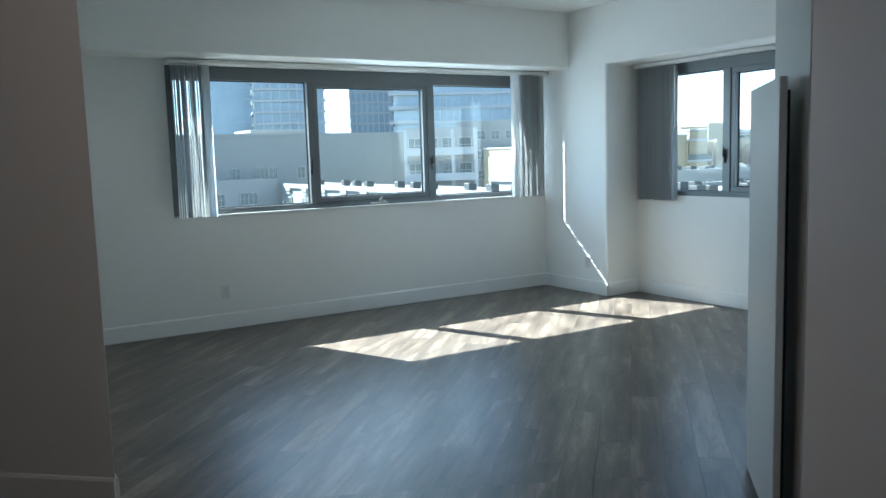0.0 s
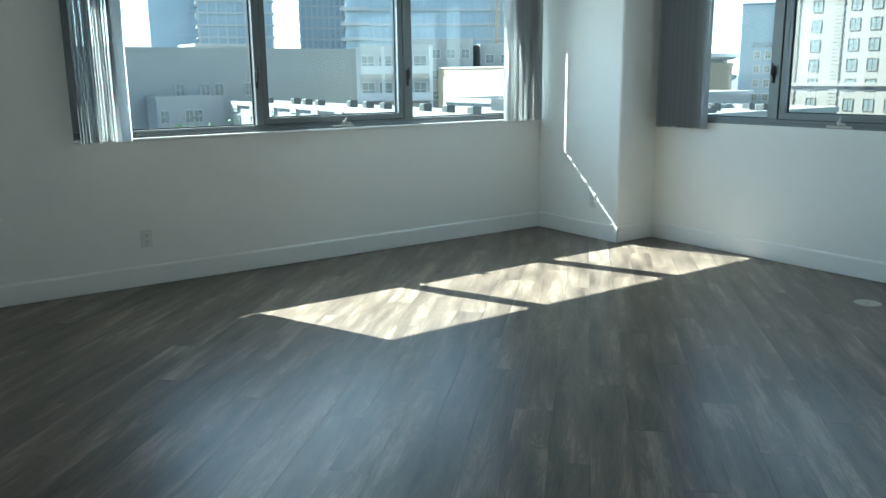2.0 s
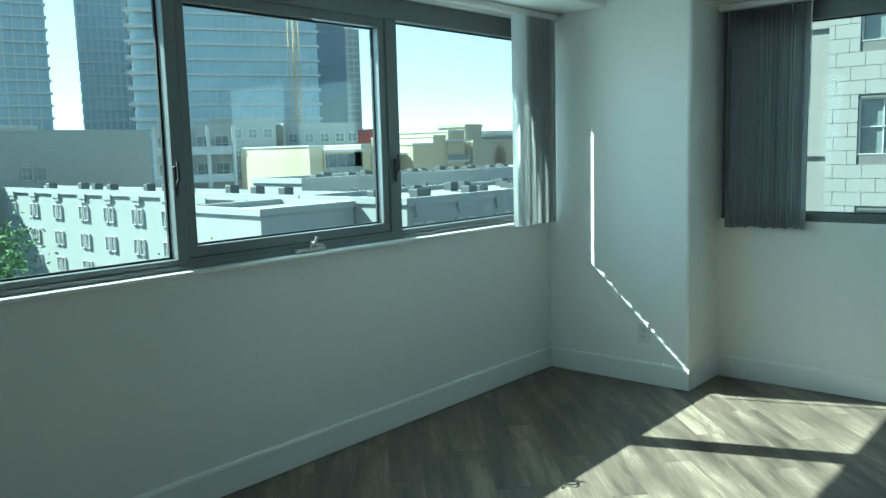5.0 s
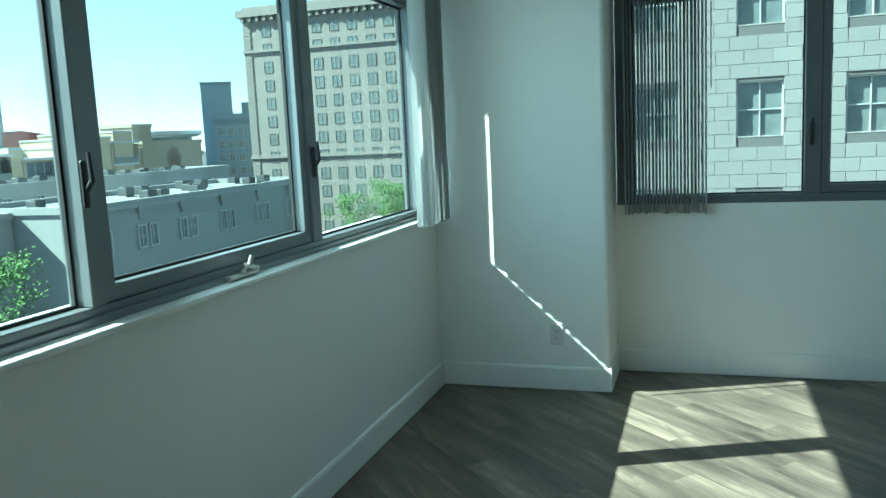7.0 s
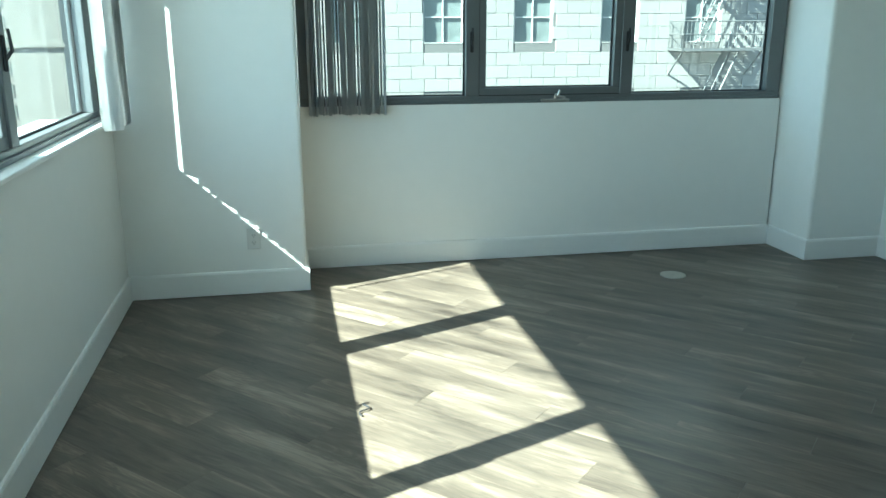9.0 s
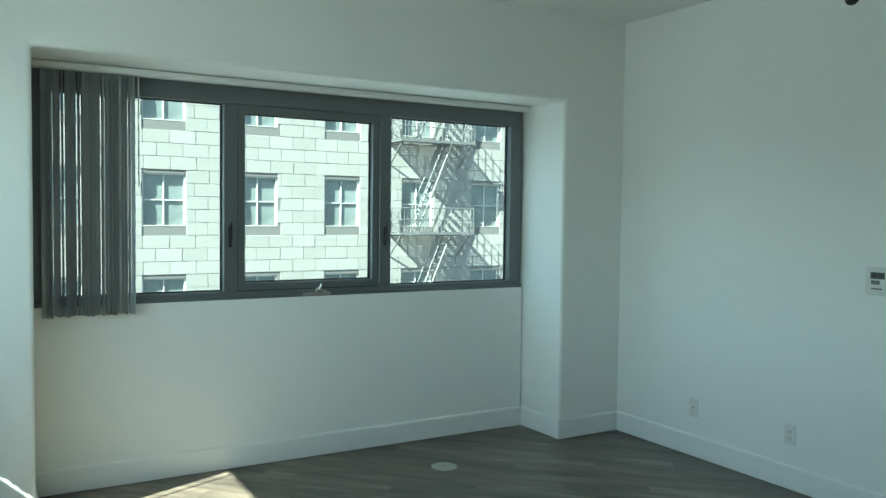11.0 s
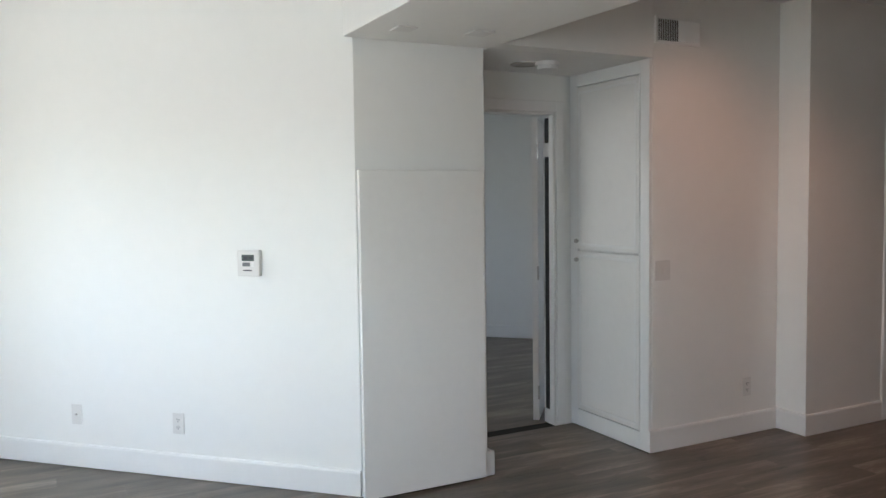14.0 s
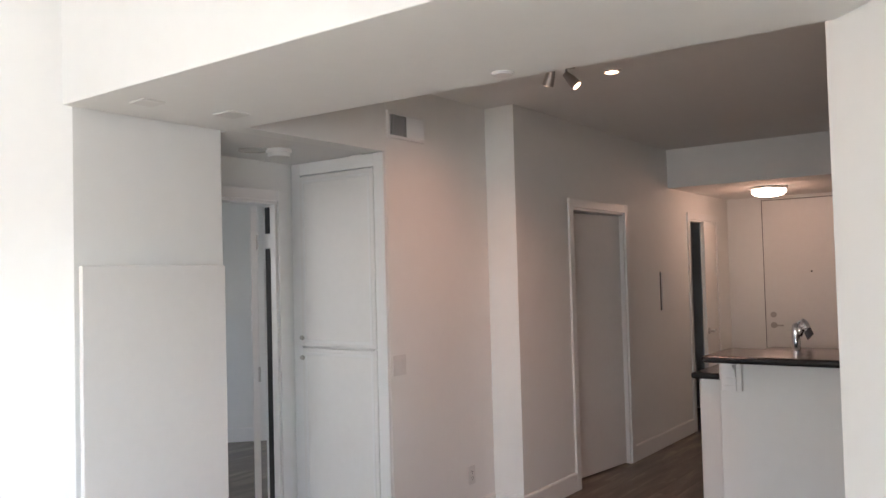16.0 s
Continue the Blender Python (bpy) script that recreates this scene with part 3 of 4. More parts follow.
# ---------- small fixtures ----------
def plate(name, m, kind, label, category):
    """A cover plate; local x across, y out of the wall is negative, z up."""
    p = empty(name, m, label=label, category=category)
    w = 0.115 if kind == "double" else 0.072
    part("cover", boxes((-w / 2, w / 2, -0.006, 0, -0.058, 0.058), bevel=0.003, seg=2), PLASTIC, p)
    if kind == "outlet":
        for z in (-0.02, 0.02):
            f = part("socket", rod(bmesh.new(), (0, -0.006, z), (0, -0.008, z), 0.017, seg=20), PLASTIC, p)
            part("slot", boxes((-0.008, -0.0055, -0.0087, -0.008, z - 0.002, z + 0.008), (0.0055, 0.008, -0.0087, -0.008, z - 0.002, z + 0.008), (-0.0025, 0.0025, -0.0087, -0.008, z - 0.011, z - 0.006)), INK, f)
    if kind == "jack":
        part("jack", rod(bmesh.new(), (0, -0.006, 0), (0, -0.014, 0), 0.006, seg=14), NICKEL, p)
    if kind == "double":
        for x in (-0.025, 0.025):
            part("rocker", boxes((x - 0.016, x + 0.016, -0.0095, -0.006, -0.033, 0.033), bevel=0.002), PLASTIC, p)
    return p


plate("wall_outlet", Matrix.Translation((-3.446, 0, 0.318)), "outlet", "white duplex electrical outlet on the wall", "outlet")
plate("wall_outlet", Matrix.Translation((0.012, -0.666, 0.312)) @ pose(0, 0, 0, 0, 0, -90), "outlet", "white duplex electrical outlet on the column", "outlet")
S = pose(0, 0, 0, 0, 0, 180)
plate("cable_outlet", Matrix.Translation((-0.672, -4.545, 0.305)) @ S, "jack", "white cable jack plate on the wall", "outlet")
plate("wall_outlet", Matrix.Translation((-1.349, -4.545, 0.30)) @ S, "outlet", "white duplex electrical outlet on the wall", "outlet")
plate("light_switch", HALL @ Matrix.Translation((6.74, 1.32, 1.065)), "double", "white double rocker light switch", "switch")
plate("wall_outlet", HALL @ Matrix.Translation((7.43, 1.32, 0.30)), "outlet", "white outlet beside the step in the wall", "outlet")

th = empty("thermostat", Matrix.Translation((-1.825, -4.545, 1.18)) @ S, label="white digital wall thermostat with a small screen", category="thermostat")
part("case", boxes((-0.064, 0.064, -0.034, 0, -0.068, 0.068), bevel=0.006, seg=2), PLASTIC, th)
part("screen", boxes((-0.036, 0.036, -0.0352, -0.034, 0.012, 0.044)), LCD, th, "dark liquid crystal screen")
part("digits", boxes((-0.024, -0.002, -0.0358, -0.0352, 0.018, 0.036), (0.008, 0.026, -0.0358, -0.0352, 0.022, 0.034)), INK, th)
part("button_pad", boxes((-0.032, 0.012, -0.0362, -0.034, -0.016, 0.004), bevel=0.0009), ALU, th, "grey button pad")
for z in (-0.012, 0.002):
    part("button", boxes((0.020, 0.036, -0.0365, -0.034, z - 0.005, z + 0.005), bevel=0.001), TRIM, th)
part("logo", boxes((-0.030, 0.022, -0.0346, -0.034, -0.040, -0.034)), INK, th)

spr = empty("wall_sprinkler", Matrix.Translation((-1.621, -4.545, 2.605)) @ S, label="dark sprinkler stub in a hole high on the wall", category="sprinkler")
part("escutcheon", rod(bmesh.new(), (0, 0, 0), (0, -0.01, 0), 0.045, 0.038, seg=24), DARK, spr)
part("nozzle", rod(rod(bmesh.new(), (0, -0.01, 0), (0.0, -0.05, 0), 0.014), (0.0, -0.05, 0), (0.0, -0.055, 0), 0.026, seg=16), NICKEL, spr)

fp = empty("floor_box", Matrix.Translation((-0.125, -3.075, 0)), label="round metal floor outlet cover set in the planks", category="floor outlet")
part("cover_plate", lathe([(0.075, 0.0), (0.075, 0.004), (0.068, 0.0065), (0.05, 0.0065), (0.048, 0.005), (0.001, 0.005)]), BRASS, fp, smooth=False)
part("screw_cap", rod(bmesh.new(), (0, 0, 0.005), (0, 0, 0.0075), 0.012, seg=16), NICKEL, fp)

scrap = empty("floor_scrap", Matrix.Translation((-1.53, -1.115, 0)) @ pose(0, 0, 0, 0, 0, -20), label="small dark curled strip of packing scrap on the planks", category="scrap")
bm = bmesh.new()
prev = None
for k in range(15):
    t = k / 14
    p = Vector((-0.05 + 0.10 * t, 0.016 * math.sin(7.5 * t) + 0.01 * t, 0.004 + 0.005 * math.sin(3.1 * t)))
    if prev is not None:
        rod(bm, prev, p, 0.0035, 0.003, seg=6)
    prev = p
part("strip", bm, INK, scrap)

vent = empty("wall_vent", HALL @ Matrix.Translation((6.85, 1.32, 2.44)), label="white supply air grille high on the hall wall", category="vent")
# near-black sheet puts the shade of the duct behind the slats
part("duct_shade_sheet", boxes((-0.155, 0.155, -0.004, 0, -0.06, 0.06)), DARK, vent)
part("vent_frame", boxes((-0.175, 0.175, -0.012, 0, 0.06, 0.078), (-0.175, 0.175, -0.012, 0, -0.078, -0.06), (-0.175, -0.155, -0.012, 0, -0.06, 0.06), (0.155, 0.175, -0.012, 0, -0.06, 0.06), bevel=0.002), TRIM, vent)
sm = mesh_of("slat", boxes((-0.001, 0.001, -0.007, 0.007, -0.06, 0.06)), TRIM)
for i in range(24):
    o = new("slat", sm)
    o.parent = vent
    o.matrix_basis = Matrix.Translation((-0.15 + 0.3 * i / 23, -0.012, 0)) @ pose(0, 0, 0, 0, 0, -51 if i < 12 else 40)

bp = empty("breaker_panel", HALL @ Matrix.Translation((10.33, 1.10, 1.38)), label="flush breaker panel cover in the hall wall", category="panel")
part("panel_door", boxes((-0.16, 0.16, -0.012, -0.002, -0.17, 0.17), bevel=0.002), TRIM, bp)
# solid dark strip paints the shade of the slit beside the cover
part("panel_gap_shade", boxes((-0.185, -0.165, -0.003, -0.0005, -0.17, 0.17)), DARK, bp)


def ceiling_disc(name, m, r, h, label, category, mat=PLASTIC):
    d = empty(name, m, label=label, category=category)
    part("base", lathe([(r, 0), (r, -h * 0.45), (r * 0.93, -h * 0.5)]), mat, d)
    part("cap", lathe([(r * 0.88, -h * 0.5), (r * 0.86, -h * 0.9), (r * 0.72, -h), (0.001, -h)]), mat, d)
    return d


ceiling_disc("smoke_detector", HALL @ Matrix.Translation((6.2, 1.69, ZB)), 0.07, 0.045, "round white smoke detector on the alcove ceiling", "detector")
gr = empty("ceiling_speaker", HALL @ Matrix.Translation((6.11, 1.79, ZB)), label="round recessed grey ceiling grille", category="grille")
part("ring", lathe([(0.085, 0), (0.085, -0.006), (0.07, -0.008), (0.068, -0.004), (0.001, -0.004)]), NICKEL, gr)
sq = empty("ceiling_plate", HALL @ Matrix.Translation((5.05, 1.17, ZB)), label="small square white sprinkler cover under the beam", category="cover")
part("cover", boxes((-0.05, 0.05, -0.05, 0.05, -0.007, 0), bevel=0.003), PLASTIC, sq)
sq2 = empty("ceiling_plate", HALL @ Matrix.Translation((5.42, 1.12, ZB)), label="square white cover plate under the beam", category="cover")
part("cover", boxes((-0.056, 0.056, -0.056, 0.056, -0.007, 0), bevel=0.003), PLASTIC, sq2)
ceiling_disc("ceiling_sprinkler", HALL @ Matrix.Translation((5.62, -0.12, ZB)), 0.042, 0.010, "flat round white sprinkler cover under the beam", "sprinkler")

# ---------- lamps of the place ----------
WARM = lamp_material("warm_lamp", (1.0, 0.56, 0.32), 0.4)
DIFF = lamp_material("lamp_diffuser", (1.0, 0.74, 0.54), 0.55)
fl = empty("flush_ceiling_light", HALL @ Matrix.Translation((11.1, 0.38, 2.325)), label="round flush ceiling light with glowing white glass", category="ceiling light")
part("pan", lathe([(0.17, 0), (0.17, -0.022), (0.155, -0.026)]), NICKEL, fl)
part("diffuser", lathe([(0.152, -0.02), (0.155, -0.05), (0.13, -0.075), (0.08, -0.088), (0.001, -0.092)]), DIFF, fl, "lit frosted glass", smooth=True)
part("band", lathe([(0.158, -0.048), (0.16, -0.052), (0.158, -0.056), (0.154, -0.056), (0.154, -0.048)]), NICKEL, fl)
lp = new("entry_lamp", bpy.data.lights.new("entry_lamp", "POINT"))
lp.data.energy, lp.data.color, lp.data.shadow_soft_size = 0.23, (1.0, 0.52, 0.32), 0.1
lp.matrix_world = HALL @ Matrix.Translation((11.1, 0.38, 2.16))
dl = empty("recessed_light", HALL @ Matrix.Translation((7.35, 0.24, ZH)), label="small recessed ceiling downlight switched on", category="ceiling light")
part("trim_ring", lathe([(0.055, 0), (0.055, -0.005), (0.04, -0.007), (0.04, -0.001), (0.038, -0.001)]), TRIM, dl)
part("bulb", lathe([(0.036, -0.001), (0.03, -0.01), (0.001, -0.014)]), WARM, dl)
tr = empty("track_light", HALL @ Matrix.Translation((6.80, 0.33, ZH)), label="brushed nickel spotlights on a short ceiling track", category="ceiling light")
part("track", boxes((-0.05, 0.25, -0.018, 0.018, -0.03, 0), bevel=0.003), NICKEL, tr)
for k, (x, ax) in enumerate(((0.02, (0.05, 0.08, -0.16)), (0.18, (0.02, -0.11, -0.13)))):
    a = Vector((x, 0, -0.03))
    b = Vector((x, 0, -0.075))
    e = b + Vector(ax).normalized() * 0.085
    hd = part("spot_head", rod(rod(bmesh.new(), b - (e - b) * 0.12, b + (e - b) * 0.45, 0.016, 0.026, seg=20), b + (e - b) * 0.45, e, 0.026, 0.029, seg=20), NICKEL, tr, smooth=False)
    part("stem", rod(bmesh.new(), a, b, 0.006), NICKEL, hd)
    part("bulb", rod(bmesh.new(), e, e + (e - b).normalized() * 0.002, 0.023, seg=20), WARM, hd)
for k, (s, d, aim, en) in enumerate(((7.35, 0.24, (7.4, 0.3, 0), 1.15), (6.82, 0.39, (7.0, 1.3, 0.9), 0.7), (6.98, 0.25, (5.9, -2.0, 0.9), 2.6))):
    sp = new("spot_lamp", bpy.data.lights.new("spot_lamp", "SPOT"))
    sp.data.energy, sp.data.color, sp.data.spot_size, sp.data.spot_blend, sp.data.shadow_soft_size = en, (1.0, 0.50, 0.32) if k < 2 else (1.0, 0.68, 0.5), radians(120), 1.0, 0.05
    sp.matrix_world = look(HALL @ Vector((s, d, ZH - 0.19 if k else ZH - 0.02)), HALL @ Vector(aim))

# ---------- floor planks ----------
structure("floor", prism([(0.78, 0.34), (-5.1, 0.34), (-5.1, -1.9), (-12, -4), (-12, -12), (0.78, -12), (0.78, -4.545)], -0.25, -0.008), DARK, "floor slab under the planks")


def clip(poly, a, b):
    """Keeps the side of the line a to b that lies left of it."""
    out = []
    def side(p):
        return (b[0] - a[0]) * (p[1] - a[1]) - (b[1] - a[1]) * (p[0] - a[0])
    for p, q in zip(poly, poly[1:] + poly[:1]):
        u, v = side(p), side(q)
        if u >= 0:
            out.append(p)
        if (u >= 0) != (v >= 0):
            k = u / (u - v)
            out.append((p[0] + (q[0] - p[0]) * k, p[1] + (q[1] - p[1]) * k))
    return out


def to_hall(x, y):
    return (-(x + y) * R2, (x - y) * R2)


LIVING = [to_hall(*p) for p in ((0.43, 0.0), (-4.9, 0.0), (-4.9, -3.285), (-2.42, -4.545), (0.43, -4.545))]
HALLWAY = [(5.788, -1.142), (6.46, -3.2), (12.2, -3.2), (12.2, 2.06), (5.6, 2.06), (4.925, 1.503)]
KITCHEN = [(5.788, -1.142), (5.788, -3.2), (6.46, -3.2)]
BEDROOM = [to_hall(*p) for p in ((0.58, -4.72), (-1.63, -4.72), (-2.47, -5.53), (-5.0, -8.0), (-5.0, -9.25), (0.58, -9.25))]


def planks(parent, region, single):
    """Lays boards along s inside a convex region; single: each board an object, else one joined mesh."""
    W, LN = 0.152, 1.22
    area = sum(p[0] * q[1] - q[0] * p[1] for p, q in zip(region, region[1:] + region[:1]))
    reg = region if area > 0 else region[::-1]
    s0, s1 = min(p[0] for p in reg), max(p[0] for p in reg)
    d0, d1 = min(p[1] for p in reg), max(p[1] for p in reg)
    joined = bmesh.new()
    full = None
    for r in range(math.floor(d0 / W), math.ceil(d1 / W)):
        off = (r * 0.37 % 1) * LN
        for c in range(math.floor((s0 - off) / LN), math.ceil((s1 - off) / LN)):
            g = 0.0004
            a, b = c * LN + off + g, (c + 1) * LN + off - g
            e, f = r * W + g, (r + 1) * W - g
            poly = [(a, e), (b, e), (b, f), (a, f)]
            for p, q in zip(reg, reg[1:] + reg[:1]):
                poly = clip(poly, p, q)
                if len(poly) < 3:
                    break
            if len(poly) < 3:
                continue
            cs, cd = (a + b) / 2, (e + f) / 2
            if single:
                whole = len(poly) == 4 and abs(max(p[0] for p in poly) - b) < 1e-6 and abs(min(p[0] for p in poly) - a) < 1e-6 and abs(max(p[1] for p in poly) - f) < 1e-6 and abs(min(p[1] for p in poly) - e) < 1e-6
                if whole and full is not None:
                    me = full
                else:
                    bm = prism([(x - cs, y - cd) for x, y in poly], -0.008, 0.0)
                    me = mesh_of("plank", bm, OAK)
                    if whole:
                        full = me
                o = new("plank", me)
                o.parent = parent
                o.matrix_basis = HALL @ Matrix.Translation((cs, cd, 0))
            else:
                face = joined.faces.new([joined.verts.new((x, y, 0.0)) for x, y in poly])
    if not single:
        ob = part("planks", joined, OAK, parent, m=HALL)
        ob["kind"] = "stuff"
    else:
        joined.free()


fl_ob = bpy.data.objects["floor"]


# ---------- outside ----------
STREET = -15.0
ASPH = material("asphalt", (0.06, 0.06, 0.062), 0.9, vary=0.25, scale=0.05)
STUCCO = material("grey_stucco", (0.28, 0.285, 0.27), 0.9, vary=0.06, scale=0.3, bump=0.2, bump_scale=8)
PALE = material("pale_stucco", (0.33, 0.33, 0.315), 0.9, vary=0.06, scale=0.3, bump=0.2, bump_scale=8)
CREAM = material("cream_stucco", (0.42, 0.365, 0.25), 0.9, vary=0.06, scale=0.3)
TAN = material("tan_wall", (0.38, 0.34, 0.25), 0.9, vary=0.06, scale=0.4)
ROOF = material("grey_roofing", (0.19, 0.195, 0.19), 0.9, vary=0.12, scale=0.4)
ROOFRED = material("red_roof", (0.42, 0.12, 0.09), 0.8, vary=0.1, scale=0.5)
CONC = material("white_concrete", (0.44, 0.445, 0.44), 0.85, vary=0.05, scale=0.2)
CURTAIN = material("blue_curtain_glass", (0.31, 0.375, 0.43), 0.35, vary=0.25, scale=0.15, each=0.03, metal=0.1)
DEEPGL = material("dark_tower_glass", (0.14, 0.17, 0.20), 0.35, vary=0.25, scale=0.1, metal=0.1)
WGLASS = material("far_window_glass", (0.16, 0.18, 0.175), 0.2, vary=0.3, scale=0.4, each=0.05)
WFRAME = material("pale_window_frame", (0.46, 0.455, 0.44), 0.6)
LIME = material("limestone_block", (0.255, 0.245, 0.23), 0.85, vary=0.07, scale=1.2, bump=0.25, bump_scale=30, each=0.07)
MORTAR = material("dark_mortar", (0.13, 0.125, 0.12), 0.95)
HOTELM = material("hotel_stone", (0.215, 0.20, 0.178), 0.85, vary=0.05, scale=0.2)
IRON = material("painted_iron", (0.13, 0.13, 0.13), 0.5, metal=0.2, vary=0.08, scale=6)
LEAF = material("leaf_green", (0.085, 0.15, 0.035), 0.95, vary=0.35, scale=3, each=0.1)
BARK = material("bark", (0.12, 0.09, 0.07), 0.9, vary=0.2, scale=6)
ACGREY = material("roof_unit_metal", (0.075, 0.08, 0.08), 0.6, metal=0.3, vary=0.15, scale=2)
OFFICE = material("blue_grey_panel", (0.20, 0.25, 0.29), 0.7, vary=0.06, scale=0.3)
CRANE = material("crane_yellow", (0.50, 0.36, 0.18), 0.6)
MURAL = material("mural_paint", (0.22, 0.16, 0.12), 0.85)
structure("ground", boxes((-3000, 3000, -3000, 3000, STREET - 1, STREET)), ASPH, "grey city ground reaching the horizon")


def window_mesh(name, w, h, depth, rows=1, cols=1, fr=0.08, glass=None, rim=None):
    """Frame bars and a pane set back from them, in one mesh with two materials; faces -y, centred at its foot."""
    bm = boxes((-w / 2, -w / 2 + fr, 0, depth, 0, h), (w / 2 - fr, w / 2, 0, depth, 0, h), (-w / 2, w / 2, 0, depth, 0, fr), (-w / 2, w / 2, 0, depth, h - fr, h))
    for r in range(1, rows):
        box(bm, -w / 2, w / 2, depth * 0.3, depth, h * r / rows - fr * 0.35, h * r / rows + fr * 0.35)
    for c in range(1, cols):
        x = -w / 2 + w * c / cols
        box(bm, x - fr * 0.35, x + fr * 0.35, depth * 0.3, depth, 0, h)
    k = len(bm.faces)
    box(bm, -w / 2 + 0.01, w / 2 - 0.01, depth * 0.72, depth * 0.85, 0.01, h - 0.01)
    bm.faces.ensure_lookup_table()
    for f in bm.faces[k:]:
        f.material_index = 1
    me = mesh_of(name, bm, rim or WFRAME)
    me.materials.append(glass or WGLASS)
    return me


def put(name, me, parent, m):
    o = new(name, me)
    o.parent = parent
    o.matrix_basis = m
    return o


# --- neighbour of limestone blocks with a fire escape, across the side street ---
stone = empty("stone_building", Matrix.Translation((24, 0, 0)) @ pose(0, 0, 0, 0, 0, -90), label="tall limestone block building with recessed sash windows", category="building")
# local x runs to the south (world -y), local y runs into the building
X0, X1, COURSE, FLOOR = -5.0, 26.5, 0.444, 3.552
cols = [5.66 + 3.24 * k for k in range(-3, 6)]
WW, WH, WB = 1.43, 1.80, 0.89
floors = [-4, -3, -2, -1, 0, 1, 2]
bk = bmesh.new()
prev = STREET
for f in floors:
    z = WB + f * FLOOR
    box(bk, X0, X1, 0.03, 0.6, prev, z)
    edges = [X0] + [e for c in cols for e in (c, c + WW)] + [X1]
    for a, b in zip(edges[0::2], edges[1::2]):
        box(bk, a, b, 0.03, 0.6, z, z + WH)
    prev = z + WH
box(bk, X0, X1, 0.03, 0.6, prev, 20)
box(bk, X0, X1, 0.9, 14, STREET, 20)
part("backing_wall", bk, MORTAR, stone, "dark joints behind the blocks")
part("roof", boxes((X0 - 0.3, X1 + 0.3, -0.5, 14.3, 20, 20.8)), LIME, stone)
near, far_rows = [], []
rng = random.Random(11)
z = WB + FLOOR * floors[0] - 0.3
i = 0
while z < 19.5:
    spans = [(X0, X1)]
    for f in floors:
        zb = WB + f * FLOOR
        if z + COURSE > zb + 0.02 and z < zb + WH - 0.02:
            spans = [(a, b) for a, b in zip([X0] + [c + WW for c in cols], cols + [X1])]
    off = (i % 2) * 0.435 + rng.uniform(-0.05, 0.05)
    for a, b in spans:
        x = a
        k = math.floor((a - off) / 0.87)
        while x < b - 0.05:
            k += 1
            e = min(b, k * 0.87 + off)
            if e - x > 0.12:
                row = (x + 0.008, e - 0.008, 0.0, 0.12, z + 0.008, z + COURSE - 0.008)
                (near if (3.5 < x < 20 and -1.0 < z < 5.3) else far_rows).append(row)
                x = e
            else:
                x = max(x + 1e-4, e)
    z += COURSE
    i += 1
block_cache = {}
for row in near:
    w = round(row[1] - row[0], 2)
    if w not in block_cache:
        block_cache[w] = mesh_of("stone_block", boxes((-w / 2, w / 2, 0, 0.12, 0, COURSE - 0.016), bevel=0.006), LIME)
    put("stone_block", block_cache[w], stone, Matrix.Translation(((row[0] + row[1]) / 2, rng.uniform(-0.006, 0.006), row[4])))
rest = bmesh.new()
for row in far_rows:
    box(rest, *row)
part("stone_blocks", rest, LIME, stone)["kind"] = "stuff"
wm = window_mesh("window", WW, WH, 0.16, 2, 2, 0.05)
sill = mesh_of("window_sill", boxes((-WW / 2 + 0.002, WW / 2 - 0.002, 0.02, 0.35, 0.0, 0.05), bevel=0.01), LIME)
for f in floors:
    for c in cols:
        w = put("window", wm, stone, Matrix.Translation((c + WW / 2, 0.10, WB + f * FLOOR)))
        put("window_sill", sill, w, Matrix.Translation((0, -0.10, 0)))
# near-black filler; its colour stands for the unlit rooms behind the windows
inside = part("room_shade_fill", boxes((X0 + 0.1, X1 - 0.1, 0.62, 0.88, STREET, 19.9)), DARK, stone)

esc = empty("fire_escape", stone.matrix_basis, label="pale painted iron fire escape with platforms and ladders", category="fire escape")
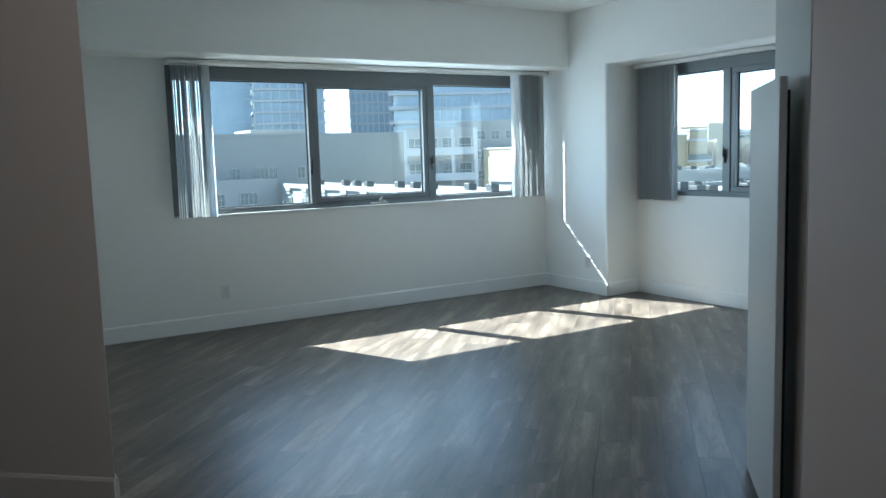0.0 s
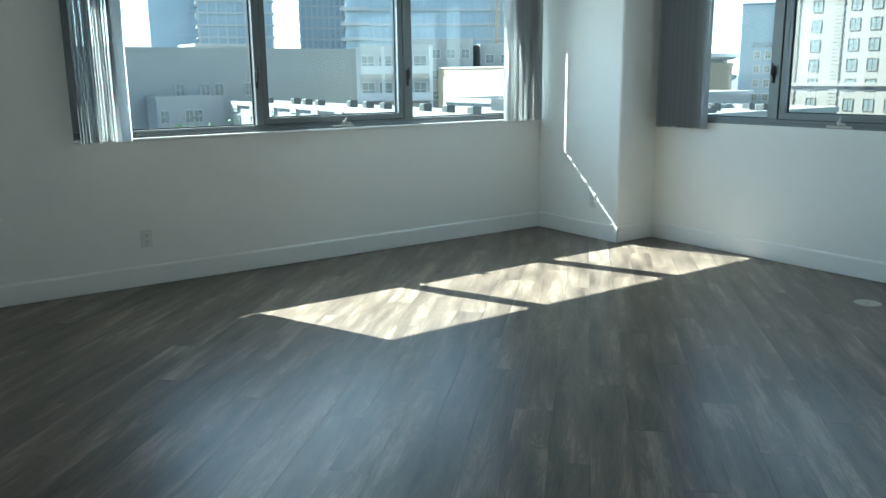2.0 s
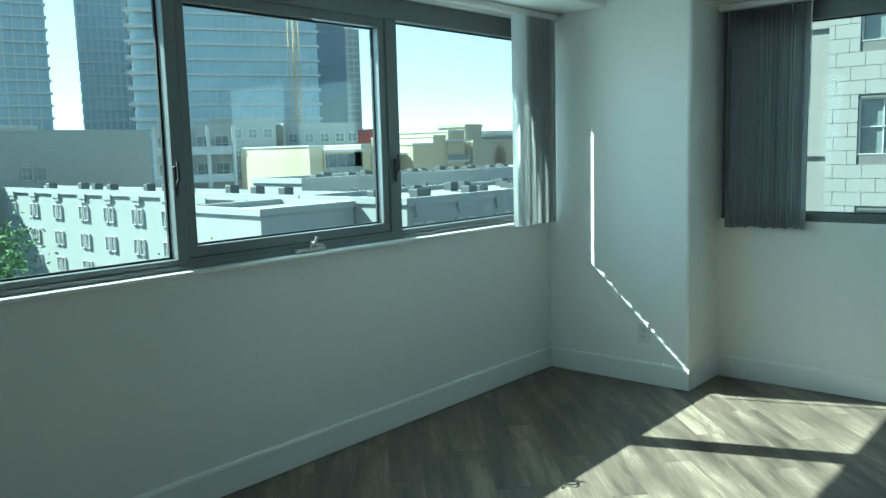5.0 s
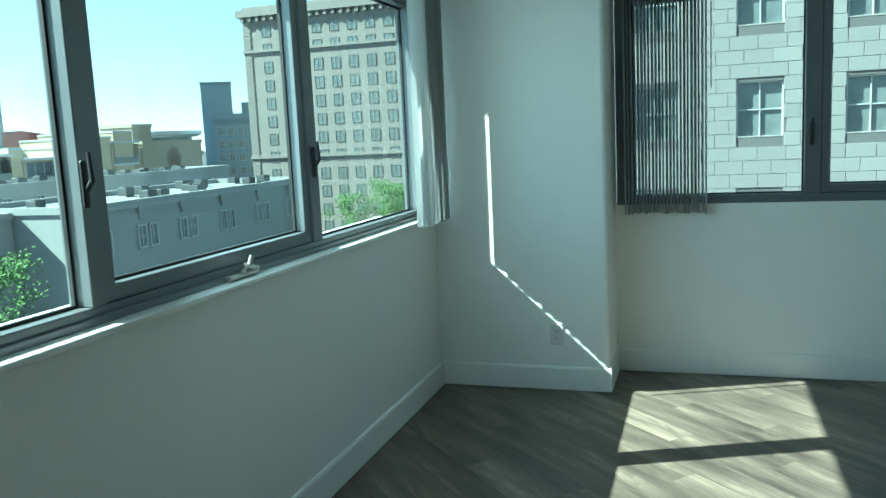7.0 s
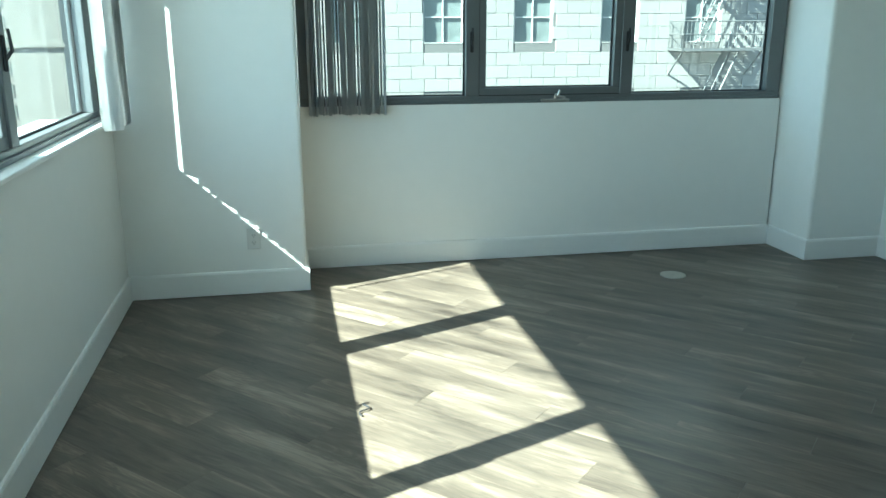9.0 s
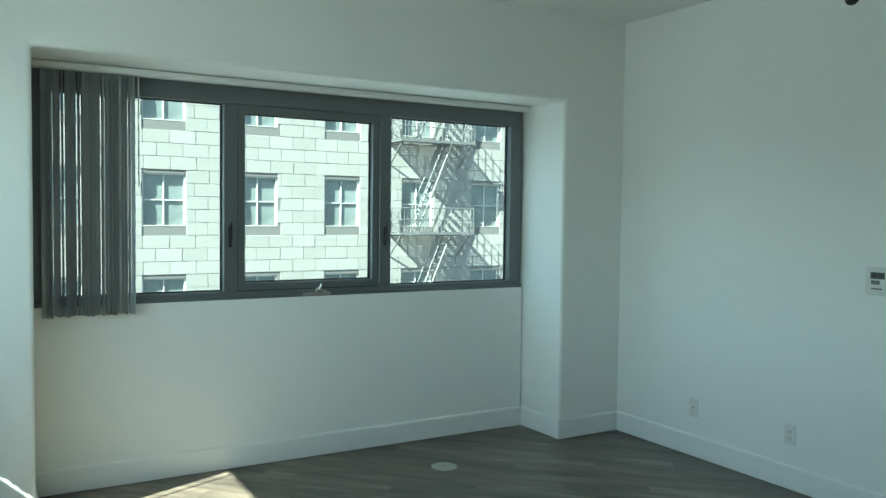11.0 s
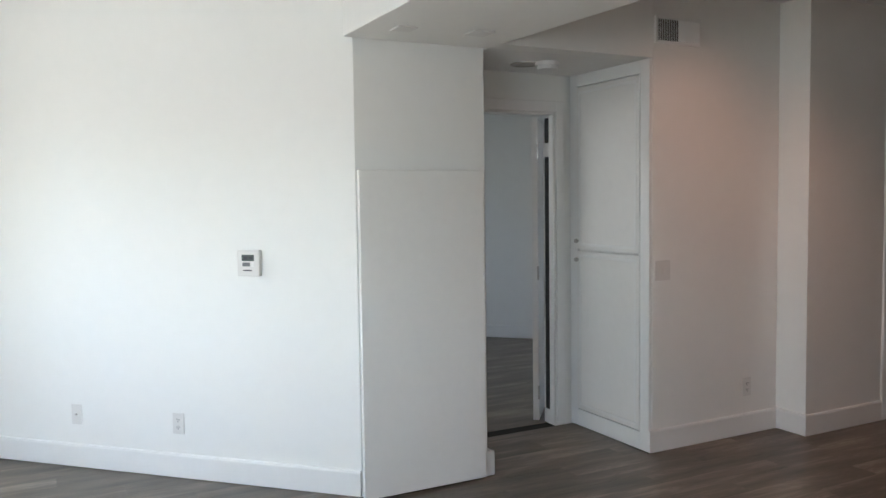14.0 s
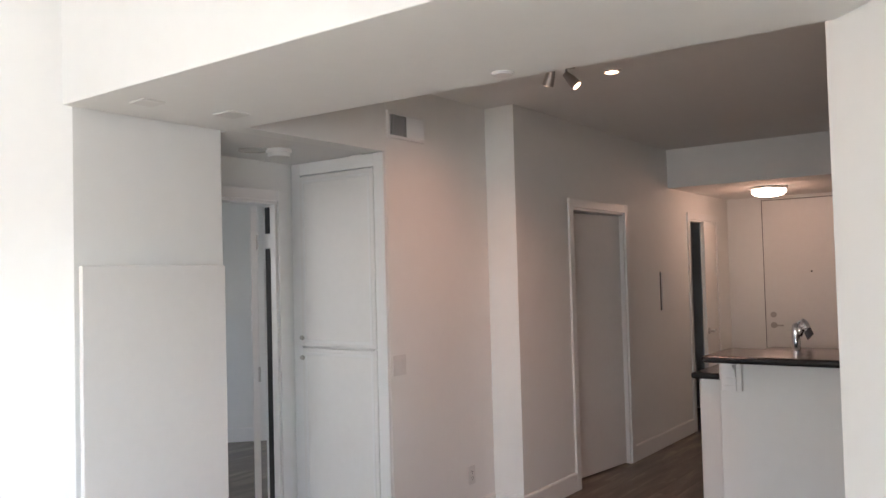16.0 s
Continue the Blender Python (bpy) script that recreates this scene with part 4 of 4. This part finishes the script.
for zf in (-2.85, 0.70, 4.25, 7.80):
    pl = bmesh.new()
    for k in range(26):
        box(pl, 14.75, 18.05, -1.10 + k * 0.043, -1.10 + k * 0.043 + 0.018, zf - 0.03, zf)
    box(pl, 14.75, 18.05, -1.14, -1.10, zf - 0.08, zf + 0.02)
    box(pl, 14.75, 14.80, -1.12, 0, zf - 0.08, zf + 0.02)
    box(pl, 18.0, 18.05, -1.12, 0, zf - 0.08, zf + 0.02)
    pf = part("platform", pl, IRON, esc)
    rl = bmesh.new()
    for k in range(23):
        x = 14.77 + k * 0.148
        rod(rl, (x, -1.12, zf), (x, -1.12, zf + 0.95), 0.012, seg=5)
    for k in range(8):
        for x in (14.77, 18.03):
            rod(rl, (x, -1.12 + k * 0.15, zf), (x, -1.12 + k * 0.15, zf + 0.95), 0.012, seg=5)
    for hz in (0.5, 0.95):
        rod(rl, (14.77, -1.12, zf + hz), (18.03, -1.12, zf + hz), 0.022, seg=6)
        for x in (14.77, 18.03):
            rod(rl, (x, -1.12, zf + hz), (x, 0, zf + hz), 0.022, seg=6)
    part("railing", rl, IRON, pf)
    br = bmesh.new()
    for x in (14.85, 17.95):
        rod(br, (x, -1.05, zf - 0.05), (x, 0.0, zf - 0.95), 0.03, seg=6)
    part("bracket", br, IRON, pf)
    st = bmesh.new()
    for y in (-0.95, -0.45):
        rod(st, (17.1, y, zf), (15.55, y, zf - FLOOR), 0.035, seg=6)
        rod(st, (17.1, y, zf + 0.8), (15.55, y, zf - FLOOR + 0.85), 0.018, seg=6)
    for k in range(13):
        t = (k + 0.5) / 13
        box(st, 17.1 - 1.55 * t - 0.09, 17.1 - 1.55 * t + 0.09, -0.95, -0.45, zf - FLOOR * t - 0.015, zf - FLOOR * t + 0.015)
    part("stair", st, IRON, esc)


# --- cornice hotel at the end of the street ---
hotel = empty("hotel_building", Matrix.Translation((128, 78.3, 0)) @ pose(0, 0, 0, 0, 0, -90), label="old beige stone high-rise with rows of paired windows", category="building")
HW = 47.0
part("wall", boxes((0, HW, 0, 20, STREET, 25.0)), HOTELM, hotel)
cor = boxes((-0.9, HW + 0.9, -1.0, 20.9, 24.2, 25.4), (-0.3, HW + 0.3, -0.35, 20.3, 17.9, 18.4), (-0.3, HW + 0.3, -0.35, 20.3, -1.2, -0.6), (-0.1, HW + 0.1, -0.1, 20.1, 25.4, 26.0))
for k in range(32):
    box(cor, k * 1.5, k * 1.5 + 0.6, -0.8, 0, 23.4, 24.2)
part("cornice", cor, HOTELM, hotel)
pil = bmesh.new()
for k in range(64):
    box(pil, 7.6 + (0.0 if k % 2 else 0.12), 9.3 - (0.0 if k % 2 else 0.12), -0.14, 0, STREET + 0.6 * k, STREET + 0.6 * k + 0.5)
    box(pil, -0.1, 1.5 - (0.0 if k % 2 else 0.15), -0.14, 0, STREET + 0.6 * k, STREET + 0.6 * k + 0.5)
part("quoins", pil, HOTELM, hotel)
hm = window_mesh("window", 1.75, 2.0, 0.10, 2, 2, 0.07, rim=HOTELM)
for r in range(12):
    for x in (4.6, 11.2, 14.6, 18.0, 21.4, 24.8, 28.2, 31.6, 35.0, 38.4):
        put("window", hm, hotel, Matrix.Translation((x, -0.095, 20.6 - 3.22 * r)))


def slab_tower(name, label, x, y, yaw, w, dp, top, floor_h, glass, slab_mat, fins=0, overhang=0.8, base=STREET, from_z=-4.0):
    """A glazed core with a proud slab at each floor and fins between; the near corner is at x, y."""
    t = empty(name, Matrix.Translation((x, y, 0)) @ pose(0, 0, 0, 0, 0, yaw), label=label, category="building")
    part("core", boxes((0, w, 0, dp, base, top)), glass, t)
    sm_ = mesh_of("floor_slab", boxes((-overhang, w + overhang, -overhang, dp + overhang, -0.28, 0.28)), slab_mat)
    z = from_z
    while z < top:
        put("floor_slab", sm_, t, Matrix.Translation((0, 0, z)))
        z += floor_h
    if fins:
        fm = mesh_of("pier", boxes((-0.22, 0.22, -overhang * 0.8, 0.1, base, top)), slab_mat)
        for k in range(fins + 1):
            put("pier", fm, t, Matrix.Translation((w * k / fins, 0, 0)))
    part("roof_plant", boxes((w * 0.2, w * 0.8, dp * 0.2, dp * 0.8, top, top + 4)), slab_mat, t)
    return t


slab_tower("glass_tower", "slim blue glass tower in the distance", 67, 250, -16, 14.1, 18, 95, 3.6, CURTAIN, CURTAIN, 5, 0.15)
slab_tower("apartment_tower", "tall apartment tower with white balcony slabs", 71, 218, -18, 19.6, 20, 92, 3.2, CURTAIN, CONC, 8, 0.7)
slab_tower("apartment_tower", "tall pale apartment tower with balconies", 103, 222, -25, 13.7, 22, 88, 3.2, CURTAIN, CONC, 8, 0.4)
slab_tower("residential_tower", "broad glass tower with white balcony edges", 89, 168, -28, 41.7, 20, 42, 3.4, CURTAIN, CONC, 0, 0.5)
rt = bpy.data.objects["residential_tower"]
part("corner_balcony", boxes(*[(-1.2, 5.5, -1.6, 0.2, -4.2 + 3.4 * k, -3.4 + 3.4 * k) for k in range(14)]), CONC, rt, "white balcony edges at the corner")
part("mullion", boxes(*[(1.6 * k, 1.6 * k + 0.14, -0.12, 0.0, STREET, 42) for k in range(4, 26)]), CONC, rt)
slab_tower("dark_tower", "dark glass slab tower", 166.5, 200, -40, 11.5, 16, 52, 3.6, DEEPGL, DEEPGL, 4, 0.1)
slab_tower("hatched_tower", "slim pale tower under construction", 192, 212, -42, 5.9, 14, 44, 2.2, PALE, CONC, 3, 0.3)
cr = empty("tower_crane", Matrix.Translation((111.7, 140, 0)), label="yellow construction crane mast", category="crane")
cm = bmesh.new()
for dx, dy in ((0, 0), (1.6, 0), (0, 1.6), (1.6, 1.6)):
    box(cm, dx - 0.07, dx + 0.07, dy - 0.07, dy + 0.07, STREET, 60)
for k in range(36):
    rod(cm, (0, 0, STREET + 2 * k), (1.6, 0, STREET + 2 * k + 2), 0.09, seg=4)
part("mast", cm, CRANE, cr)


def block(name, label, x, y, yaw, w, dp, top, mat, rows, cols_, ww=1.4, wh=1.5, z0=None, step=3.1, roof=ROOF, parapet=0.5):
    """A plain block with a parapet and a grid of framed windows on its front."""
    t = empty(name, Matrix.Translation((x, y, 0)) @ pose(0, 0, 0, 0, 0, yaw), label=label, category="building")
    part("wall", boxes((0, w, 0, dp, STREET, top)), mat, t)
    part("parapet", boxes((-0.15, w + 0.15, -0.15, 0.25, top, top + parapet), (-0.15, w + 0.15, dp - 0.25, dp + 0.15, top, top + parapet), (-0.15, 0.25, 0.25, dp - 0.25, top, top + parapet), (w - 0.25, w + 0.15, 0.25, dp - 0.25, top, top + parapet)), mat, t)
    part("roof", boxes((0.25, w - 0.25, 0.25, dp - 0.25, top, top + 0.06)), roof, t)
    me = window_mesh("window", ww, wh, 0.2, 2, 2, 0.09)
    for r in range(rows):
        for x_ in cols_:
            put("window", me, t, Matrix.Translation((x_, -0.19, (top - 1.4 - wh if z0 is None else z0) - step * r)))
    return t


def roof_units(name, label, x0, x1, y0, y1, z, n, seed):
    rr = random.Random(seed)
    for k in range(n):
        u = empty(name, Matrix.Translation((x0 + (x1 - x0) * (k + 0.5) / n + rr.uniform(-0.4, 0.4), rr.uniform(y0, y1), z)), label=label, category="air conditioner", group="roof air conditioners")
        w, h = rr.uniform(0.8, 1.2), rr.uniform(0.6, 0.85)
        part("casing", boxes((-w / 2, w / 2, -0.45, 0.45, 0.1, h), bevel=0.03), ACGREY, u)
        part("fan_guard", rod(bmesh.new(), (0, 0, h), (0, 0, h + 0.05), 0.38, seg=14), DARK, u)
        part("feet", boxes((-w / 2, -w / 2 + 0.1, -0.4, 0.4, 0, 0.1), (w / 2 - 0.1, w / 2, -0.4, 0.4, 0, 0.1)), CONC, u)


# low apartment building across the street: a front along the street and a long side wing
def brackets(parent, xs, top):
    pp = bmesh.new()
    for x in xs:
        box(pp, x - 0.9, x + 0.9, -0.26, 0.2, top - 0.55, top + 0.10)
        box(pp, x - 0.7, x + 0.7, -0.18, 0.2, top - 1.0, top - 0.55)
    part("parapet_box", pp, STUCCO, parent)
    part("cornice", boxes((0, max(xs) + 2, -0.2, 0.1, top - 0.1, top + 0.15)), PALE, parent)


low = block("low_apartment_building", "long pale low-rise apartment building with a flat roof", 38.8, 38, 0, 34, 12, -2.6, STUCCO, 4, [1.0, 2.3, 6.0, 7.3, 11.0, 12.3, 16.6, 17.9, 22.5, 23.8, 28.2, 29.5], 0.95, 1.7, -5.7, 3.2)
brackets(low, [1.6, 6.6, 11.6, 17.2, 23.1, 28.8], -2.6)
wing = block("low_apartment_building", "side wing of the pale apartment building", 38.8, 112, -90, 61.5, 5.2, -2.6, STUCCO, 4, [2.1, 3.4, 8.6, 9.9, 15.2, 16.5, 22.0, 23.3, 28.0, 29.3, 34.2, 35.5, 40.2, 41.5, 46.5, 47.8, 53, 54.3, 58, 59.3], 0.95, 1.7, -5.7, 3.2)
brackets(wing, [2.7, 9.2, 15.8, 22.6, 28.6, 34.8, 40.8, 47.1, 53.6], -2.6)
block("low_apartment_building", "projecting bay of the pale apartment building", 29.8, 43.6, 0, 8.9, 9, -2.9, PALE, 4, [2.2, 6.4], 0.95, 1.7, -5.9, 3.2)
block("low_apartment_building", "far wing of the pale apartment building", 28.7, 114, 0, 9.9, 5, -1.8, PALE, 3, [1.0, 4.6, 6.0], 1.3, 1.9, -5.2, 3.4)
block("low_apartment_building", "rear wing of the pale apartment building", 47, 60, 0, 44, 8, -1.6, PALE, 2, [3 + 4 * k for k in range(10)], 1.1, 1.2, -3.6, 3.2)
roof_units("air_conditioner", "grey rooftop air conditioning unit on the flat roof", 41, 71, 41, 47, -2.54, 18, 3)
roof_units("air_conditioner", "grey rooftop air conditioning unit on the flat roof", 50, 88, 62, 66, -1.54, 16, 4)
for k in range(10):
    u = empty("air_conditioner", Matrix.Translation((40.3 + 0.8 * (k % 3), 54 + 5.2 * k, -2.54)), label="grey rooftop air conditioning unit on the flat roof", category="air conditioner", group="roof air conditioners")
    part("casing", boxes((-0.5, 0.5, -0.45, 0.45, 0.0, 1.0), bevel=0.03), ACGREY, u)
    part("fan_guard", rod(bmesh.new(), (0, 0, 1.0), (0, 0, 1.05), 0.38, seg=14), DARK, u)
block("grey_warehouse", "large blank grey building with few small windows", -60, 120, 0, 124.8, 24, 5.3, STUCCO, 1, [80, 84, 94.1, 98, 100.2, 105.1, 107.2], 1.5, 2.0, -1.6, 3)
block("grey_midrise", "grey mid-rise with punched windows behind the terraces", 66, 104, -35, 9.6, 14, 6.3, STUCCO, 4, [1.5, 3.8, 6.1, 8.4], 1.4, 1.5, 3.8, 3.2)
block("grey_midrise", "grey mid-rise with a flat roof", 76.5, 100, -30, 12, 12, 5.6, STUCCO, 3, [1.5, 4, 6.5, 9, 11], 1.5, 1.5, 3.0, 3.2)
block("penthouse_block", "pale stepped rooftop block", 46, 147, 0, 12.4, 10, 7.0, PALE, 1, [1.2, 3.2, 5.2, 7.2, 9.2, 11.2], 1.7, 1.8, 4.6, 3)
block("terrace_building", "white terraced mid-rise with deep balconies", 46, 86, -30, 9.5, 12, 4.6, PALE, 5, [1.4, 3.6, 5.8, 8.0], 1.7, 2.0, 1.8, 3.3)
tb = bmesh.new()
for k in range(5):
    box(tb, 0, 9.5, -1.6, 0, 1.5 - 3.3 * k, 1.8 - 3.3 * k)
    box(tb, 0, 9.5, -1.6, -1.5, 1.8 - 3.3 * k, 2.5 - 3.3 * k)
    for x in (0, 3.1, 6.1, 9.1):
        box(tb, x, x + 0.4, -1.65, -1.25, 1.8 - 3.3 * k, 4.8 - 3.3 * k)
part("balcony", tb, CONC, bpy.data.objects["terrace_building"], "white balcony slabs and posts")
def terraced(name, label, x, y, yaw, bays, dp, mat):
    """A stepped stucco front: bays of (x0, x1, top, glazed), each glazed bay with slab edges, posts and set-back glass."""
    t = empty(name, Matrix.Translation((x, y, 0)) @ pose(0, 0, 0, 0, 0, yaw), label=label, category="building")
    for x0, x1, top, glazed in bays:
        if not glazed:
            part("bay", boxes((x0, x1, 0, dp, STREET, top)), mat, t)
            part("parapet", boxes((x0 - 0.1, x1 + 0.1, -0.12, dp, top, top + 0.25)), CONC, t)
            continue
        part("bay", boxes((x0, x1, 1.5, dp, STREET, top)), mat, t)
        part("roof_slab", boxes((x0 - 0.3, x1 + 0.3, -0.5, dp, top, top + 0.35)), CONC, t, "white roof edge slab")
        for k in range(4):
            z = top - 3.2 * (k + 1)
            part("balcony_slab", boxes((x0, x1, -0.3, 1.5, z - 0.15, z + 0.2)), CONC, t)
            part("balcony_rail", boxes((x0, x1, -0.25, -0.19, z + 0.2, z + 1.1)), WGLASS, t)
            part("glazing", boxes((x0 + 0.2, x1 - 0.2, 1.4, 1.48, z + 0.2, z + 2.9)), DEEPGL, t)
            n = max(2, int((x1 - x0) / 1.5))
            part("glazing_bar", boxes(*[(x0 + 0.2 + (x1 - x0 - 0.4) * i / n - 0.05, x0 + 0.2 + (x1 - x0 - 0.4) * i / n + 0.05, 1.33, 1.4, z + 0.2, z + 2.9) for i in range(n + 1)]), CONC, t)
            part("pier", boxes((x0 - 0.25, x0, -0.3, 1.5, z + 0.2, z + 3.05), (x1, x1 + 0.25, -0.3, 1.5, z + 0.2, z + 3.05)), mat, t)
    return t


terraced("cream_building", "cream stucco mid-rise with recessed glazed balconies", 68.2, 84, 0, ((0, 2.6, 2.2, False), (2.6, 9.8, 1.4, True), (9.8, 12.0, 2.2, False), (12.0, 20.2, 0.7, True)), 16, CREAM)
terraced("cream_building", "stepped cream stucco mid-rise with a taller stair block", 87.0, 82, 0, ((0, 4.8, 2.2, False), (4.8, 7.8, 3.4, False), (7.8, 13.4, 2.6, True), (8.4, 12.6, 4.2, False)), 14, CREAM)
block("stair_block", "plain tan stair tower on the roofline", 101.6, 83.5, 0, 4.6, 6, 5.0, TAN, 1, [], 1, 1)
block("mural_building", "tan blank-walled building with a plant mural", 101.2, 81.5, 0, 15.4, 14, 2.3, TAN, 1, [], 1, 1)
mu = empty("wall_mural", Matrix.Translation((102.4, 81.42, 0)), label="faded dark red plant mural on the tan wall", category="mural")
mb = bmesh.new()
for k in range(9):
    a = -0.7 + 1.4 * k / 8
    rod(mb, (6.2, -0.06, -4.6), (6.2 + 5.0 * math.sin(a) * 0.6, -0.06, -4.6 + 6.5 * math.cos(a)), 0.14, 0.05, seg=6)
part("stems", mb, MURAL, mu)
rb = empty("red_roof_hall", Matrix.Translation((150, 150, 0)), label="low hall with a sloping red roof", category="building")
part("wall", boxes((-16, 12, 0, 20, STREET, 3.5)), CREAM, rb)
part("roof", prism([(-17, 3.5), (13, 3.5), (6, 6.0), (-4, 7.2)], 0, 21), ROOFRED, rb, m=pose(0, 21, 0, 90, 0, 0))
office = block("blue_office", "blue-grey office block with dark punched windows and a plant tower", 133, 90.0, -58, 12.6, 12, 7.2, OFFICE, 6, [1.6, 3.5, 5.4, 7.3, 9.2, 11.1], 1.15, 1.5, 3.6, 2.6)
part("window_band", boxes((0.6, 12.0, -0.1, 0.0, 5.7, 6.7)), DEEPGL, office, "dark band of top-floor glass")
part("stair_tower", boxes((-1.6, 4.2, 2, 9, STREET, 13.6)), OFFICE, office)
part("tower_cap", boxes((-1.7, 4.3, 1.9, 9.1, 13.6, 14.0)), DEEPGL, office)
part("plant_room", boxes((6.0, 10.5, 4, 9, 7.2, 10.0)), OFFICE, office)
rot = empty("round_pavilion", Matrix.Translation((136, 103.5, 0)), label="round white concrete building with overhanging discs", category="building")
for zz in (-8, -4, 0, 4.2):
    part("disc", lathe([(6.5, zz - 0.5), (7.5, zz), (7.5, zz + 0.7), (6.5, zz + 0.9)], 28), CONC, rot)
part("drum", lathe([(5.6, STREET), (5.6, 4.0)], 28), WGLASS, rot)

# --- street trees ---


def tree(x, y, height, r, seed):
    rr = random.Random(seed)
    t = empty("street_tree", Matrix.Translation((x, y, STREET)), label="leafy green street tree with an uneven crown", category="tree", group="street trees")
    tb = bmesh.new()
    rod(tb, (0, 0, 0), (0.1, 0, height * 0.55), 0.22, 0.14, seg=8)
    for k in range(6):
        a = rr.uniform(0, 6.28)
        rod(tb, (0.1, 0, height * (0.4 + 0.04 * k)), (r * 0.6 * math.cos(a), r * 0.6 * math.sin(a), height * rr.uniform(0.65, 0.9)), 0.09, 0.03, seg=6)
    part("trunk", tb, BARK, t)
    verts, faces = [], []
    clumps = [(rr.gauss(0, r * 0.42), rr.gauss(0, r * 0.42), height * rr.uniform(0.55, 0.97)) for _ in range(34)]
    for cx, cy, cz in clumps:
        for _ in range(170):
            p = Vector((cx + rr.gauss(0, 0.40), cy + rr.gauss(0, 0.40), cz + rr.gauss(0, 0.30)))
            u = Vector((rr.uniform(-1, 1), rr.uniform(-1, 1), rr.uniform(-1, 1))).normalized()
            v = u.orthogonal().normalized()
            s = rr.uniform(0.06, 0.13)
            b = len(verts)
            verts += [p - u * s, p + v * s * 0.5, p + u * s, p - v * s * 0.5]
            faces.append((b, b + 1, b + 2, b + 3))
    me = bpy.data.meshes.new("crown")
    me.from_pydata([tuple(v) for v in verts], [], faces)
    me.materials.append(LEAF)
    put("crown", me, t, Matrix())


for k, (x, y, h) in enumerate(((1.2, 27, 14.2), (3.6, 27, 14.6), (6.2, 28, 14.3), (13.5, 27, 12.2), (16.3, 27.5, 12.6), (18.8, 26.5, 12.1), (21.5, 27.5, 12.4), (10, 29, 11.6), (66, 30, 11.5), (71, 28, 12.5), (76, 30, 11.6))):
    tree(x, y, h, 2.5, 40 + k)
planks(fl_ob, LIVING, True)
planks(fl_ob, HALLWAY, True)
planks(fl_ob, KITCHEN, True)
planks(fl_ob, BEDROOM, False)
